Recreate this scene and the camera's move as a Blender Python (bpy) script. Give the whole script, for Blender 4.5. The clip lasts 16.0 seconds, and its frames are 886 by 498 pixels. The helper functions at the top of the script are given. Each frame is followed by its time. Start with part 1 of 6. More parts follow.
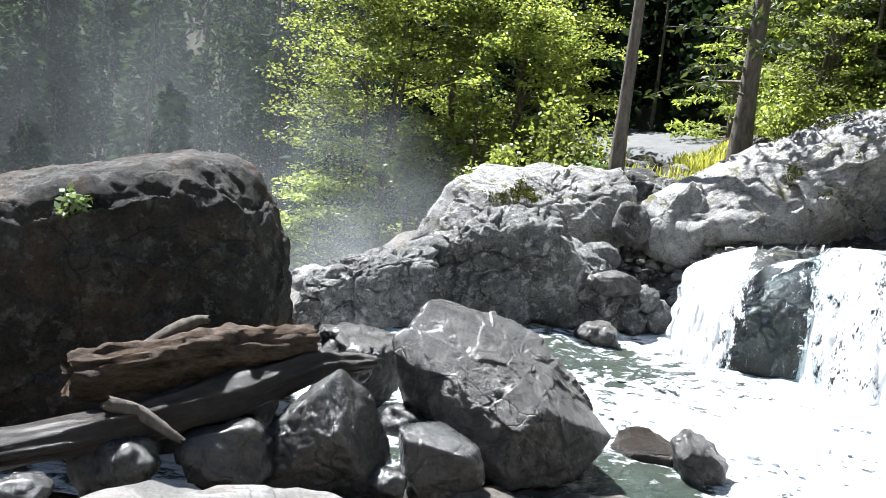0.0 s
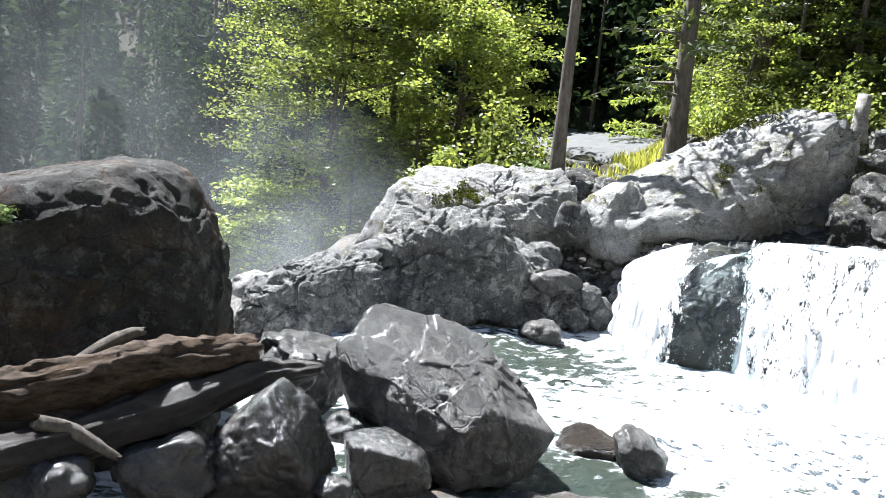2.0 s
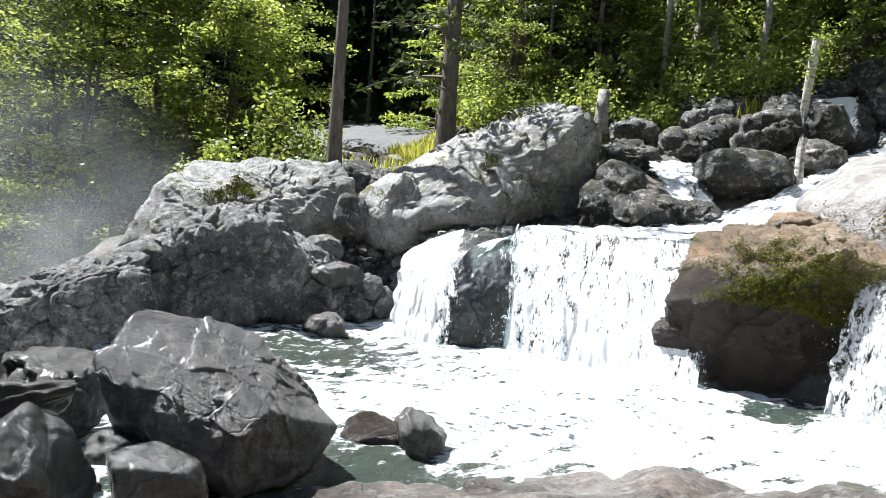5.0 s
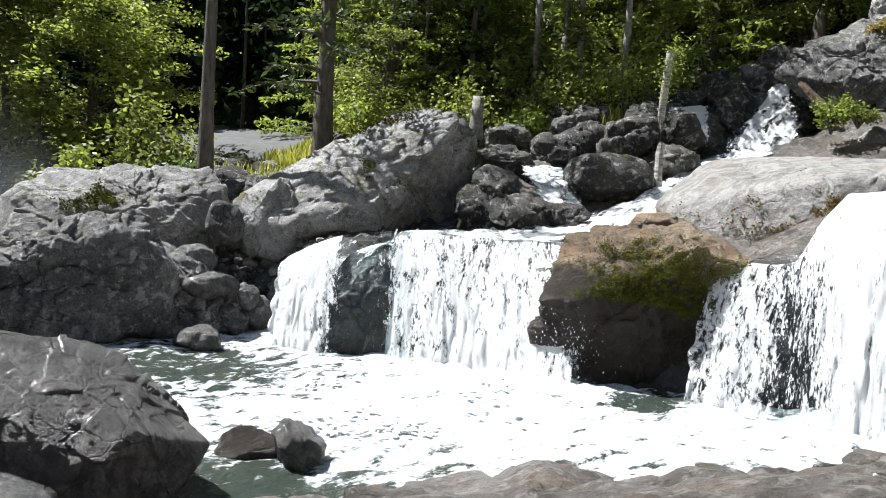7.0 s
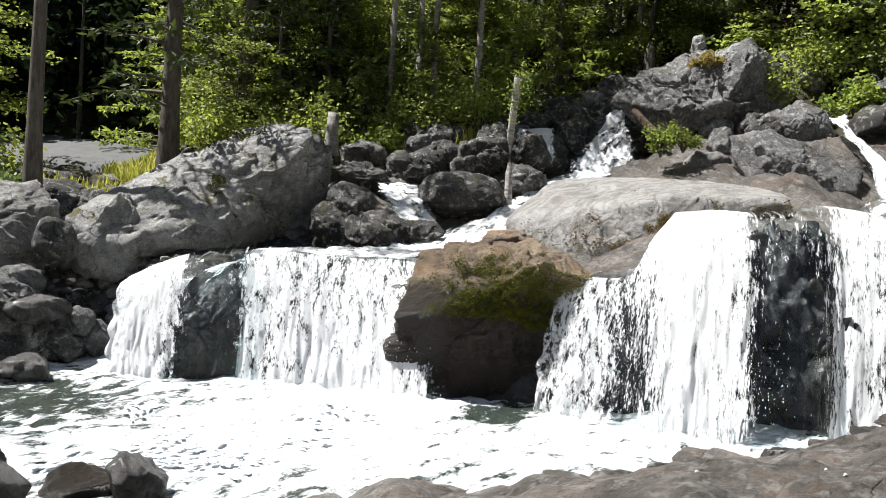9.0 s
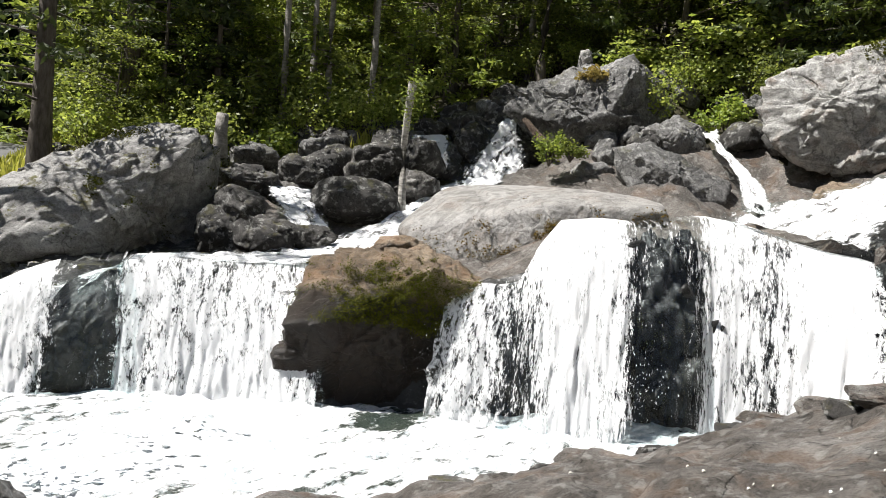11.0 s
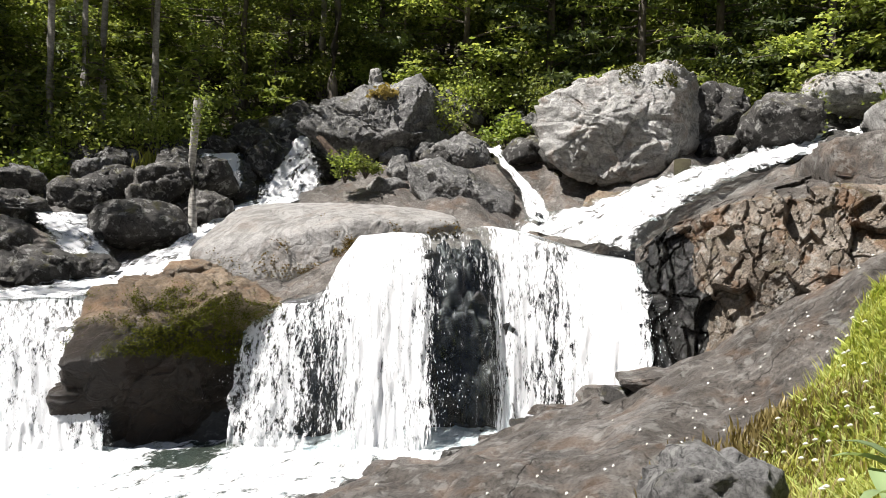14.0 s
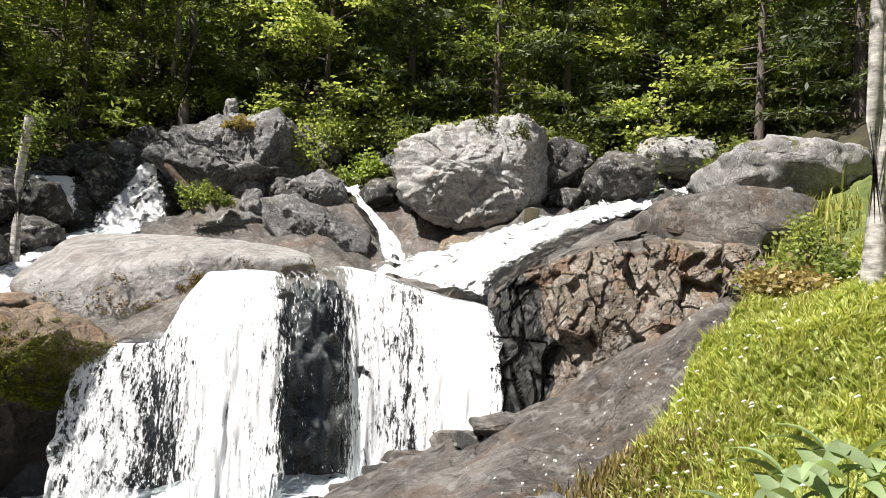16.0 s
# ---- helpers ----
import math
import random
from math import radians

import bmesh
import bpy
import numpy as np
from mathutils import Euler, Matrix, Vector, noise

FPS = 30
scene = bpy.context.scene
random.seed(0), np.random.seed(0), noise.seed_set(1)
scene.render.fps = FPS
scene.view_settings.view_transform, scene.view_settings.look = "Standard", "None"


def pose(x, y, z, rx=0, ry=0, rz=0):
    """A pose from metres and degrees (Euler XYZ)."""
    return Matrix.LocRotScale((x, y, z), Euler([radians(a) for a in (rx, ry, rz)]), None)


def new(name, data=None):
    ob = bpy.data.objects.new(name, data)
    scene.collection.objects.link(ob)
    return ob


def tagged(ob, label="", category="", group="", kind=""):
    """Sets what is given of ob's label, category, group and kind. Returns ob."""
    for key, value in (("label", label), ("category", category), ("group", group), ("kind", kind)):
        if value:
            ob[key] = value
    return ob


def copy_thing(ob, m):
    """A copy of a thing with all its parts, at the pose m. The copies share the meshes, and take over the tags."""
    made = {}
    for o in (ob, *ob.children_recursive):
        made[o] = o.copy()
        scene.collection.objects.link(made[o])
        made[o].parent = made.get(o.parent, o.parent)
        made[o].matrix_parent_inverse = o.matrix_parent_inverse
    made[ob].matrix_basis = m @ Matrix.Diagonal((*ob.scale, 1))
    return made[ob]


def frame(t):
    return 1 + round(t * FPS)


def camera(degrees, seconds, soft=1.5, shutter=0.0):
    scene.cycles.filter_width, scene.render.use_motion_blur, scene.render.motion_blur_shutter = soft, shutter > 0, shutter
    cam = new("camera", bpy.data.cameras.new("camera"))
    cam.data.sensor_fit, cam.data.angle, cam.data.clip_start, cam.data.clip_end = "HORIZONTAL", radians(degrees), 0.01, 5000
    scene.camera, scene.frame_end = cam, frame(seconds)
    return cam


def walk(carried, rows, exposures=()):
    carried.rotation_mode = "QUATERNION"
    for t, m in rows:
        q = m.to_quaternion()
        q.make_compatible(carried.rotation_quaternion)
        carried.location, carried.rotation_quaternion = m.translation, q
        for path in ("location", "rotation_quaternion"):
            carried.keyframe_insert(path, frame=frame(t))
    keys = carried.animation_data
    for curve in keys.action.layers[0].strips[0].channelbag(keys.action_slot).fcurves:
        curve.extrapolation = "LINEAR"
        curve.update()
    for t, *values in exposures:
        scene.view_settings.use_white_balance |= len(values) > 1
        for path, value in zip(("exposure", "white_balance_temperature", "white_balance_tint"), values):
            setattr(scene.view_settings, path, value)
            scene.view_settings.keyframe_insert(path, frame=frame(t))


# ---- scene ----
cam = camera(63.70, 16.0, soft=0.6)
ROWS = [  # seconds, eye x y z, pitch, roll, yaw
    (0.0, 0.000, 0.000, 2.800, -7.29, -5.94, 0.76),
    (0.5, 0.007, -0.012, 2.811, -7.10, -6.04, 0.31),
    (1.0, -0.004, -0.004, 2.823, -7.01, -6.56, -0.78),
    (1.5, 0.016, -0.012, 2.830, -6.96, -5.95, -2.08),
    (2.0, 0.032, -0.005, 2.831, -6.79, -5.26, -3.71),
    (2.5, 0.061, -0.009, 2.832, -6.45, -4.84, -6.95),
    (3.0, 0.076, -0.020, 2.835, -5.90, -4.55, -9.74),
    (3.5, 0.088, -0.020, 2.851, -5.81, -4.18, -12.09),
    (4.0, 0.109, -0.031, 2.850, -5.86, -4.22, -14.86),
    (6.5, 0.232, -0.070, 2.866, -5.55, -3.68, -28.57),
    (7.0, 0.238, -0.082, 2.861, -4.96, -3.62, -30.36),
    (7.5, 0.239, -0.062, 2.874, -4.53, -3.51, -32.68),
    (8.0, 0.262, -0.076, 2.886, -4.15, -3.47, -35.48),
    (8.5, 0.286, -0.090, 2.884, -3.62, -3.54, -38.49),
    (9.0, 0.302, -0.120, 2.881, -2.91, -3.91, -41.63),
    (11.5, 0.404, -0.215, 2.934, -1.90, -4.08, -52.38),
    (12.0, 0.398, -0.198, 2.944, -1.77, -3.42, -55.68),
    (12.5, 0.410, -0.255, 2.961, -1.72, -2.80, -58.43),
    (13.0, 0.402, -0.296, 2.935, -1.37, -2.37, -61.00),
    (13.5, 0.369, -0.270, 2.943, -0.68, -2.18, -63.40),
    (14.0, 0.366, -0.306, 2.944, 0.11, -1.69, -65.52),
    (14.5, 0.367, -0.339, 2.988, 1.11, -1.29, -67.58),
    (15.0, 0.354, -0.300, 3.013, 1.82, -2.23, -70.44),
    (15.5, 0.379, -0.205, 2.975, 2.64, -2.70, -73.78),
    (16.0, 0.385, -0.196, 3.015, 3.63, -3.29, -77.48),
]
EXPOSURES = [(0.0, 1.85, 5900, 9), (2.0, 1.9, 5880, 9), (3.5, 1.8, 5950, 9), (4.2, 1.7, 6000, 9), (6.5, 1.1, 6050, 9), (9.0, 0.84, 6300, 10), (12.0, 0.77, 6450, 11), (14.5, 0.85, 6500, 12), (16.0, 0.95, 6550, 12)]
walk(cam, [(t, pose(x, y, z, 90 + p, r, w)) for t, x, y, z, p, r, w in ROWS], EXPOSURES)

# ---- daylight: sun high ahead of the first view, a little to its left ----
SUN_WAY = Vector((-0.63, 0.777, 0.0)).normalized()
SUN_UP = radians(60)
world = bpy.data.worlds.new("daylight")
scene.world = world
world.use_nodes = True
wn = world.node_tree.nodes
sky = wn.new("ShaderNodeTexSky")
sky.sky_type, sky.sun_disc = "NISHITA", False
sky.sun_elevation = SUN_UP
sky.sun_rotation = math.atan2(SUN_WAY.x, SUN_WAY.y)
world.node_tree.links.new(sky.outputs[0], wn["Background"].inputs[0])
wn["Background"].inputs[1].default_value = 0.04
sun_data = bpy.data.lights.new("sun", "SUN")
sun_data.energy, sun_data.angle, sun_data.color = 5.6, radians(0.6), (1.0, 0.965, 0.91)
sun = new("sun", sun_data)
sun_from = SUN_WAY * math.cos(SUN_UP) + Vector((0, 0, math.sin(SUN_UP)))
sun.rotation_mode = "QUATERNION"
sun.rotation_quaternion = sun_from.to_track_quat("Z", "Y")
sun.location = sun_from * 60


# ---- materials ----
def material(name):
    m = bpy.data.materials.new(name)
    m.use_nodes = True
    nt = m.node_tree
    return m, nt, nt.nodes["Principled BSDF"], nt.nodes["Material Output"]


def noise_node(nt, co, scale, detail=6, rough=0.6, stretch=None):
    n = nt.nodes.new("ShaderNodeTexNoise")
    n.inputs["Scale"].default_value, n.inputs["Detail"].default_value, n.inputs["Roughness"].default_value = scale, detail, rough
    if stretch:
        mp = nt.nodes.new("ShaderNodeMapping")
        mp.inputs["Scale"].default_value = stretch
        nt.links.new(co, mp.inputs["Vector"])
        co = mp.outputs[0]
    nt.links.new(co, n.inputs["Vector"])
    return n.outputs["Fac"]


def ramp(nt, fac, stops):
    r = nt.nodes.new("ShaderNodeValToRGB")
    els = r.color_ramp.elements
    while len(els) < len(stops):
        els.new(0.5)
    for e, (p, c) in zip(els, stops):
        e.position = p
        e.color = (*c, 1) if isinstance(c, tuple) else (c, c, c, 1)
    nt.links.new(fac, r.inputs[0])
    return r.outputs[0]


def mix(nt, fac, a, b, how="MIX"):
    m = nt.nodes.new("ShaderNodeMix")
    m.data_type, m.blend_type = "RGBA", how
    for sock, val in ((m.inputs[0], fac), (m.inputs[6], a), (m.inputs[7], b)):
        if isinstance(val, (int, float)):
            sock.default_value = val
        elif isinstance(val, tuple):
            sock.default_value = (*val, 1)
        else:
            nt.links.new(val, sock)
    return m.outputs[2]


def calc(nt, op, a, b=0.0):
    m = nt.nodes.new("ShaderNodeMath")
    m.operation = op
    m.use_clamp = True
    for sock, val in ((m.inputs[0], a), (m.inputs[1], b)):
        if isinstance(val, (int, float)):
            sock.default_value = val
        else:
            nt.links.new(val, sock)
    return m.outputs[0]


def bump(nt, bsdf, height, strength, dist=0.05):
    b = nt.nodes.new("ShaderNodeBump")
    b.inputs["Strength"].default_value, b.inputs["Distance"].default_value = strength, dist
    nt.links.new(height, b.inputs["Height"])
    nt.links.new(b.outputs[0], bsdf.inputs["Normal"])


def coords(nt):
    """World position of the shaded point, so that grain keeps its true size."""
    return nt.nodes.new("ShaderNodeNewGeometry").outputs["Position"]


def rock_material(name, dark, mid, light, rough=0.85, lichen=0.0, moss=0.0, rust=0.0, band=None, gloss=0.3, contrast=1.0, wet=None, streaks=0.0, relief=0.14, film=0.0):
    m, nt, b, out = material(name)
    co = coords(nt)
    wob = nt.nodes.new("ShaderNodeTexNoise")
    wob.inputs["Scale"].default_value, wob.inputs["Detail"].default_value = 1.1, 6
    nt.links.new(co, wob.inputs["Vector"])
    warp = nt.nodes.new("ShaderNodeVectorMath")
    warp.operation = "ADD"
    nt.links.new(co, warp.inputs[0])
    nt.links.new(wob.outputs["Color"], warp.inputs[1])
    wc = warp.outputs[0]
    grain = noise_node(nt, co, 34, 8, 0.8)
    stain = noise_node(nt, wc, 0.9, 10, 0.7)
    blot = noise_node(nt, wc, 3.4, 10, 0.74)
    fleck = noise_node(nt, co, 9.5, 9, 0.78)
    crack = nt.nodes.new("ShaderNodeTexVoronoi")
    crack.feature = "DISTANCE_TO_EDGE"
    crack.inputs["Scale"].default_value = 0.9
    nt.links.new(wc, crack.inputs["Vector"])
    seam = ramp(nt, crack.outputs["Distance"], [(0.0, 0.0), (0.012, 1.0)])
    col = ramp(nt, stain, [(0.36, dark), (0.5, mid), (0.64, light)])
    if band:
        lay = noise_node(nt, wc, 3.0, 7, 0.6, band)
        col = mix(nt, 0.55, col, ramp(nt, lay, [(0.44, dark), (0.5, mid), (0.55, light)]))
    col = mix(nt, 0.65 * contrast, col, ramp(nt, blot, [(0.34, 0.3), (0.45, 0.75), (0.56, 1.0)]), "MULTIPLY")
    col = mix(nt, 0.75 * contrast, col, ramp(nt, fleck, [(0.36, 0.2), (0.45, 0.8), (0.55, 1.0)]), "MULTIPLY")
    col = mix(nt, 0.75 * contrast, col, ramp(nt, grain, [(0.40, 0.3), (0.52, 1.0), (0.62, 1.15)]), "MULTIPLY")
    col = mix(nt, 0.75 * contrast, col, ramp(nt, seam, [(0.0, 0.1), (0.8, 1.0)]), "MULTIPLY")
    if streaks:
        run = noise_node(nt, wc, 2.6, 6, 0.65, (1.6, 1.6, 0.18))
        col = mix(nt, ramp(nt, run, [(0.48, 0.0), (0.6, streaks)]), col, (0.03, 0.027, 0.024))
    if rust:
        fac = ramp(nt, noise_node(nt, wc, 1.7, 7, 0.65), [(0.52, 0.0), (0.62, rust)])
        col = mix(nt, fac, col, (0.23, 0.11, 0.04))
    if lichen:
        fac = ramp(nt, noise_node(nt, co, 6.0, 9, 0.72), [(0.545, 0.0), (0.585, lichen)])
        col = mix(nt, fac, col, (0.68, 0.68, 0.64))
    if moss:
        geo = nt.nodes.new("ShaderNodeNewGeometry")
        sep = nt.nodes.new("ShaderNodeSeparateXYZ")
        nt.links.new(geo.outputs["Normal"], sep.inputs[0])
        up = ramp(nt, sep.outputs[2], [(0.1, 0.0), (0.75, 1.0)])
        fac = calc(nt, "MULTIPLY", up, ramp(nt, noise_node(nt, co, 2.7, 8, 0.75), [(0.55, 0.0), (0.60, moss)]))
        col = mix(nt, fac, col, mix(nt, noise_node(nt, co, 25), (0.05, 0.065, 0.012), (0.16, 0.13, 0.03)))
    dull = ramp(nt, blot, [(0.3, max(rough - 0.15, 0.05)), (0.7, rough)])
    # Darker below the wet height: splash damp, and front-face shade painted in.
    if wet:
        sep = nt.nodes.new("ShaderNodeSeparateXYZ")
        nt.links.new(co, sep.inputs[0])
        edge = nt.nodes.new("ShaderNodeMapRange")
        edge.inputs[1].default_value, edge.inputs[2].default_value = wet - 0.25, wet + 0.35
        nt.links.new(sep.outputs[2], edge.inputs[0])
        line = ramp(nt, mix(nt, 0.5, edge.outputs[0], noise_node(nt, co, 1.4, 5)), [(0.38, 0.0), (0.55, 1.0)])
        col = mix(nt, line, mix(nt, 1.0, col, (0.10, 0.09, 0.08), "MULTIPLY"), col)
        dull = mix(nt, line, (0.35, 0.35, 0.35), dull)
    nt.links.new(col, b.inputs["Base Color"])
    nt.links.new(dull, b.inputs["Roughness"])
    b.inputs["Specular IOR Level"].default_value = gloss
    pits = noise_node(nt, co, 13, 9, 0.8)
    high = mix(nt, 0.12, mix(nt, 0.2, mix(nt, 0.5, blot, pits), grain), seam)
    bump(nt, b, high, 1.0, relief)
    if film:
        nt.links.new(ramp(nt, stain, [(0.40, film * 0.15), (0.52, film)]), b.inputs["Coat Weight"])
        b.inputs["Coat Roughness"].default_value = 0.3
    return m


GRANITE = rock_material("granite_pale", (0.23, 0.222, 0.212), (0.38, 0.37, 0.355), (0.53, 0.52, 0.50), lichen=0.35, moss=0.9, contrast=0.78)
GRANITE_WHITE = rock_material("granite_white", (0.30, 0.29, 0.275), (0.50, 0.49, 0.47), (0.66, 0.65, 0.62), lichen=0.4, moss=0.5, rust=0.3, contrast=0.8, band=(0.6, 0.6, 3.0))
GRANITE_GREY = rock_material("granite_grey", (0.10, 0.098, 0.094), (0.21, 0.206, 0.2), (0.34, 0.335, 0.325), lichen=0.3, moss=0.3)
DARK_ROCK = rock_material("dark_rock", (0.04, 0.038, 0.035), (0.085, 0.08, 0.074), (0.175, 0.165, 0.153), 0.7, lichen=0.35, moss=0.5)
BOULDER_DARK = rock_material("brown_boulder", (0.028, 0.026, 0.024), (0.058, 0.054, 0.049), (0.10, 0.094, 0.087), 0.8, lichen=0.08, rust=0.12, contrast=0.7, relief=0.06, gloss=0.12)
WET_ROCK = rock_material("wet_rock", (0.014, 0.013, 0.012), (0.032, 0.03, 0.028), (0.075, 0.07, 0.065), 0.30, gloss=0.7, relief=0.04, film=0.4)
WET_GREY = rock_material("wet_grey_rock", (0.028, 0.026, 0.023), (0.07, 0.065, 0.059), (0.16, 0.15, 0.139), 0.42, gloss=0.6, rust=0.05, band=(3.0, 0.7, 1.5), relief=0.09, film=0.4)
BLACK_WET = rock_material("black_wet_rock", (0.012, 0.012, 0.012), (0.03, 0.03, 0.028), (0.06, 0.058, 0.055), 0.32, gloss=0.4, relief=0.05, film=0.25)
# wet: splash line; the undercut front's shade is in the darker colour below.
BROWN_ROCK = rock_material("brown_rock", (0.09, 0.062, 0.038), (0.24, 0.175, 0.115), (0.42, 0.33, 0.235), 0.5, rust=0.35, gloss=0.5, contrast=0.8, wet=1.75)
CLIFF_ROCK = rock_material("cliff_rock", (0.10, 0.078, 0.058), (0.27, 0.22, 0.17), (0.47, 0.42, 0.36), 0.65, rust=0.5, lichen=0.3, moss=0.5, gloss=0.35)
SLAB_ROCK = rock_material("slab_rock", (0.085, 0.074, 0.064), (0.17, 0.152, 0.135), (0.30, 0.275, 0.25), 0.5, contrast=1.0, lichen=0.2, rust=0.2)
PALE_SLAB = rock_material("pale_slab", (0.26, 0.25, 0.235), (0.42, 0.405, 0.385), (0.56, 0.545, 0.525), 0.5, rust=0.15, contrast=0.5, band=(0.5, 2.2, 1.0))


def plain_material(name, a, b_col, scale, rough=0.9, bumpy=0.5, stretch=None, spec=0.3, trans=0.0):
    m, nt, b, out = material(name)
    co = coords(nt)
    n1 = noise_node(nt, co, scale, 7, 0.65, stretch)
    n2 = noise_node(nt, co, scale * 9, 5, 0.7, stretch)
    col = mix(nt, ramp(nt, n1, [(0.32, 0.0), (0.68, 1.0)]), a, b_col)
    col = mix(nt, 0.4, col, ramp(nt, n2, [(0.3, 0.35), (0.65, 1.0)]), "MULTIPLY")
    nt.links.new(col, b.inputs["Base Color"])
    b.inputs["Roughness"].default_value = rough
    b.inputs["Specular IOR Level"].default_value = spec
    bump(nt, b, mix(nt, 0.5, n1, n2), bumpy, 0.04)
    return m


def leaf_material(name, low, high, through_light=0.45, rough=0.5):
    """Leaves: each one its own tone, and lit through from behind."""
    m, nt, b, out = material(name)
    geo = nt.nodes.new("ShaderNodeNewGeometry")
    info = nt.nodes.new("ShaderNodeObjectInfo")
    tone = mix(nt, geo.outputs["Random Per Island"], low, high)
    wide = noise_node(nt, geo.outputs["Position"], 0.9, 3)
    tone = mix(nt, 0.5, tone, ramp(nt, wide, [(0.35, 0.55), (0.6, 1.0)]), "MULTIPLY")
    hue = nt.nodes.new("ShaderNodeHueSaturation")
    nt.links.new(tone, hue.inputs["Color"])
    spread = nt.nodes.new("ShaderNodeMapRange")
    spread.inputs[3].default_value, spread.inputs[4].default_value = 0.65, 1.3
    nt.links.new(info.outputs["Random"], spread.inputs[0])
    nt.links.new(spread.outputs[0], hue.inputs["Value"])
    tone = hue.outputs[0]
    nt.links.new(tone, b.inputs["Base Color"])
    b.inputs["Roughness"].default_value = rough
    b.inputs["Specular IOR Level"].default_value = 0.5 if rough < 0.65 else 0.08
    tr = nt.nodes.new("ShaderNodeBsdfTranslucent")
    nt.links.new(mix(nt, 1.0, tone, (1.0, 0.97, 0.58), "MULTIPLY"), tr.inputs["Color"])
    mx = nt.nodes.new("ShaderNodeMixShader")
    mx.inputs[0].default_value = through_light
    nt.links.new(b.outputs[0], mx.inputs[1])
    nt.links.new(tr.outputs[0], mx.inputs[2])
    nt.links.new(mx.outputs[0], out.inputs["Surface"])
    return m


BARK = plain_material("bark", (0.08, 0.066, 0.054), (0.21, 0.185, 0.16), 6, 0.95, 0.9, (2.5, 2.5, 0.6))
BARK_PALE = plain_material("pale_bark", (0.16, 0.145, 0.125), (0.42, 0.40, 0.37), 7, 0.85, 0.6, (0.9, 0.9, 1.6))
BIRCH = plain_material("birch_bark", (0.10, 0.09, 0.08), (0.72, 0.69, 0.63), 9, 0.7, 0.4, (0.5, 0.5, 1.8))
DRIFTWOOD = plain_material("driftwood", (0.03, 0.02, 0.014), (0.17, 0.12, 0.085), 5, 0.8, 1.0, (1.2, 3.5, 6.0))
WET_WOOD = plain_material("wet_wood", (0.015, 0.012, 0.01), (0.055, 0.045, 0.038), 5, 0.35, 0.8, (1.2, 3.5, 5.0), 0.5)
FOREST_FLOOR = plain_material("forest_floor", (0.025, 0.02, 0.013), (0.06, 0.055, 0.026), 1.2, 0.95, 0.8)
SOIL = plain_material("dry_grass_soil", (0.16, 0.12, 0.065), (0.30, 0.25, 0.12), 2.2, 0.95, 0.8)
MEADOW = plain_material("meadow_ground", (0.06, 0.08, 0.02), (0.16, 0.19, 0.05), 1.8, 0.95, 0.8)
GRAVEL = plain_material("gravel", (0.10, 0.10, 0.10), (0.28, 0.27, 0.26), 9, 0.9, 1.0)
ROAD = plain_material("road_surface", (0.10, 0.10, 0.10), (0.15, 0.15, 0.148), 2, 0.9, 0.1)
LEAF = leaf_material("leaf_bright", (0.16, 0.22, 0.05), (0.48, 0.54, 0.18), 0.6)
LEAF_DEEP = leaf_material("leaf_deep", (0.14, 0.21, 0.045), (0.38, 0.45, 0.12), 0.6)
NEEDLE = leaf_material("needles", (0.055, 0.09, 0.03), (0.15, 0.19, 0.055), 0.3, 0.6)
NEEDLE_LIGHT = leaf_material("needles_light", (0.14, 0.20, 0.05), (0.36, 0.42, 0.12), 0.6, 0.6)
# Slope shade and sunlight are put into these two woods' leaf colours.
SHADED_LEAF = leaf_material("shaded_woods_leaf", (0.025, 0.045, 0.026), (0.05, 0.075, 0.04), 0.3, 0.85)
SUNLIT_LEAF = leaf_material("sunlit_woods_leaf", (0.08, 0.13, 0.035), (0.27, 0.34, 0.09), 0.6, 0.6)
GRASS = leaf_material("grass_blade", (0.27, 0.31, 0.055), (0.60, 0.58, 0.19), 0.5)
HERB = leaf_material("herb_leaf", (0.26, 0.33, 0.08), (0.55, 0.60, 0.22), 0.4)
DRY_GRASS = leaf_material("dry_grass_blade", (0.22, 0.17, 0.06), (0.40, 0.32, 0.13), 0.35)
FERN = leaf_material("fern_leaf", (0.20, 0.29, 0.13), (0.32, 0.41, 0.21), 0.35)
OCHRE_MOSS = leaf_material("ochre_moss", (0.14, 0.09, 0.015), (0.30, 0.21, 0.045), 0.2, 0.9)
MOSS_LEAF = leaf_material("moss", (0.06, 0.075, 0.01), (0.17, 0.17, 0.03), 0.2, 0.9)
PETAL = leaf_material("white_petal", (0.6, 0.6, 0.58), (0.8, 0.8, 0.78), 0.3)


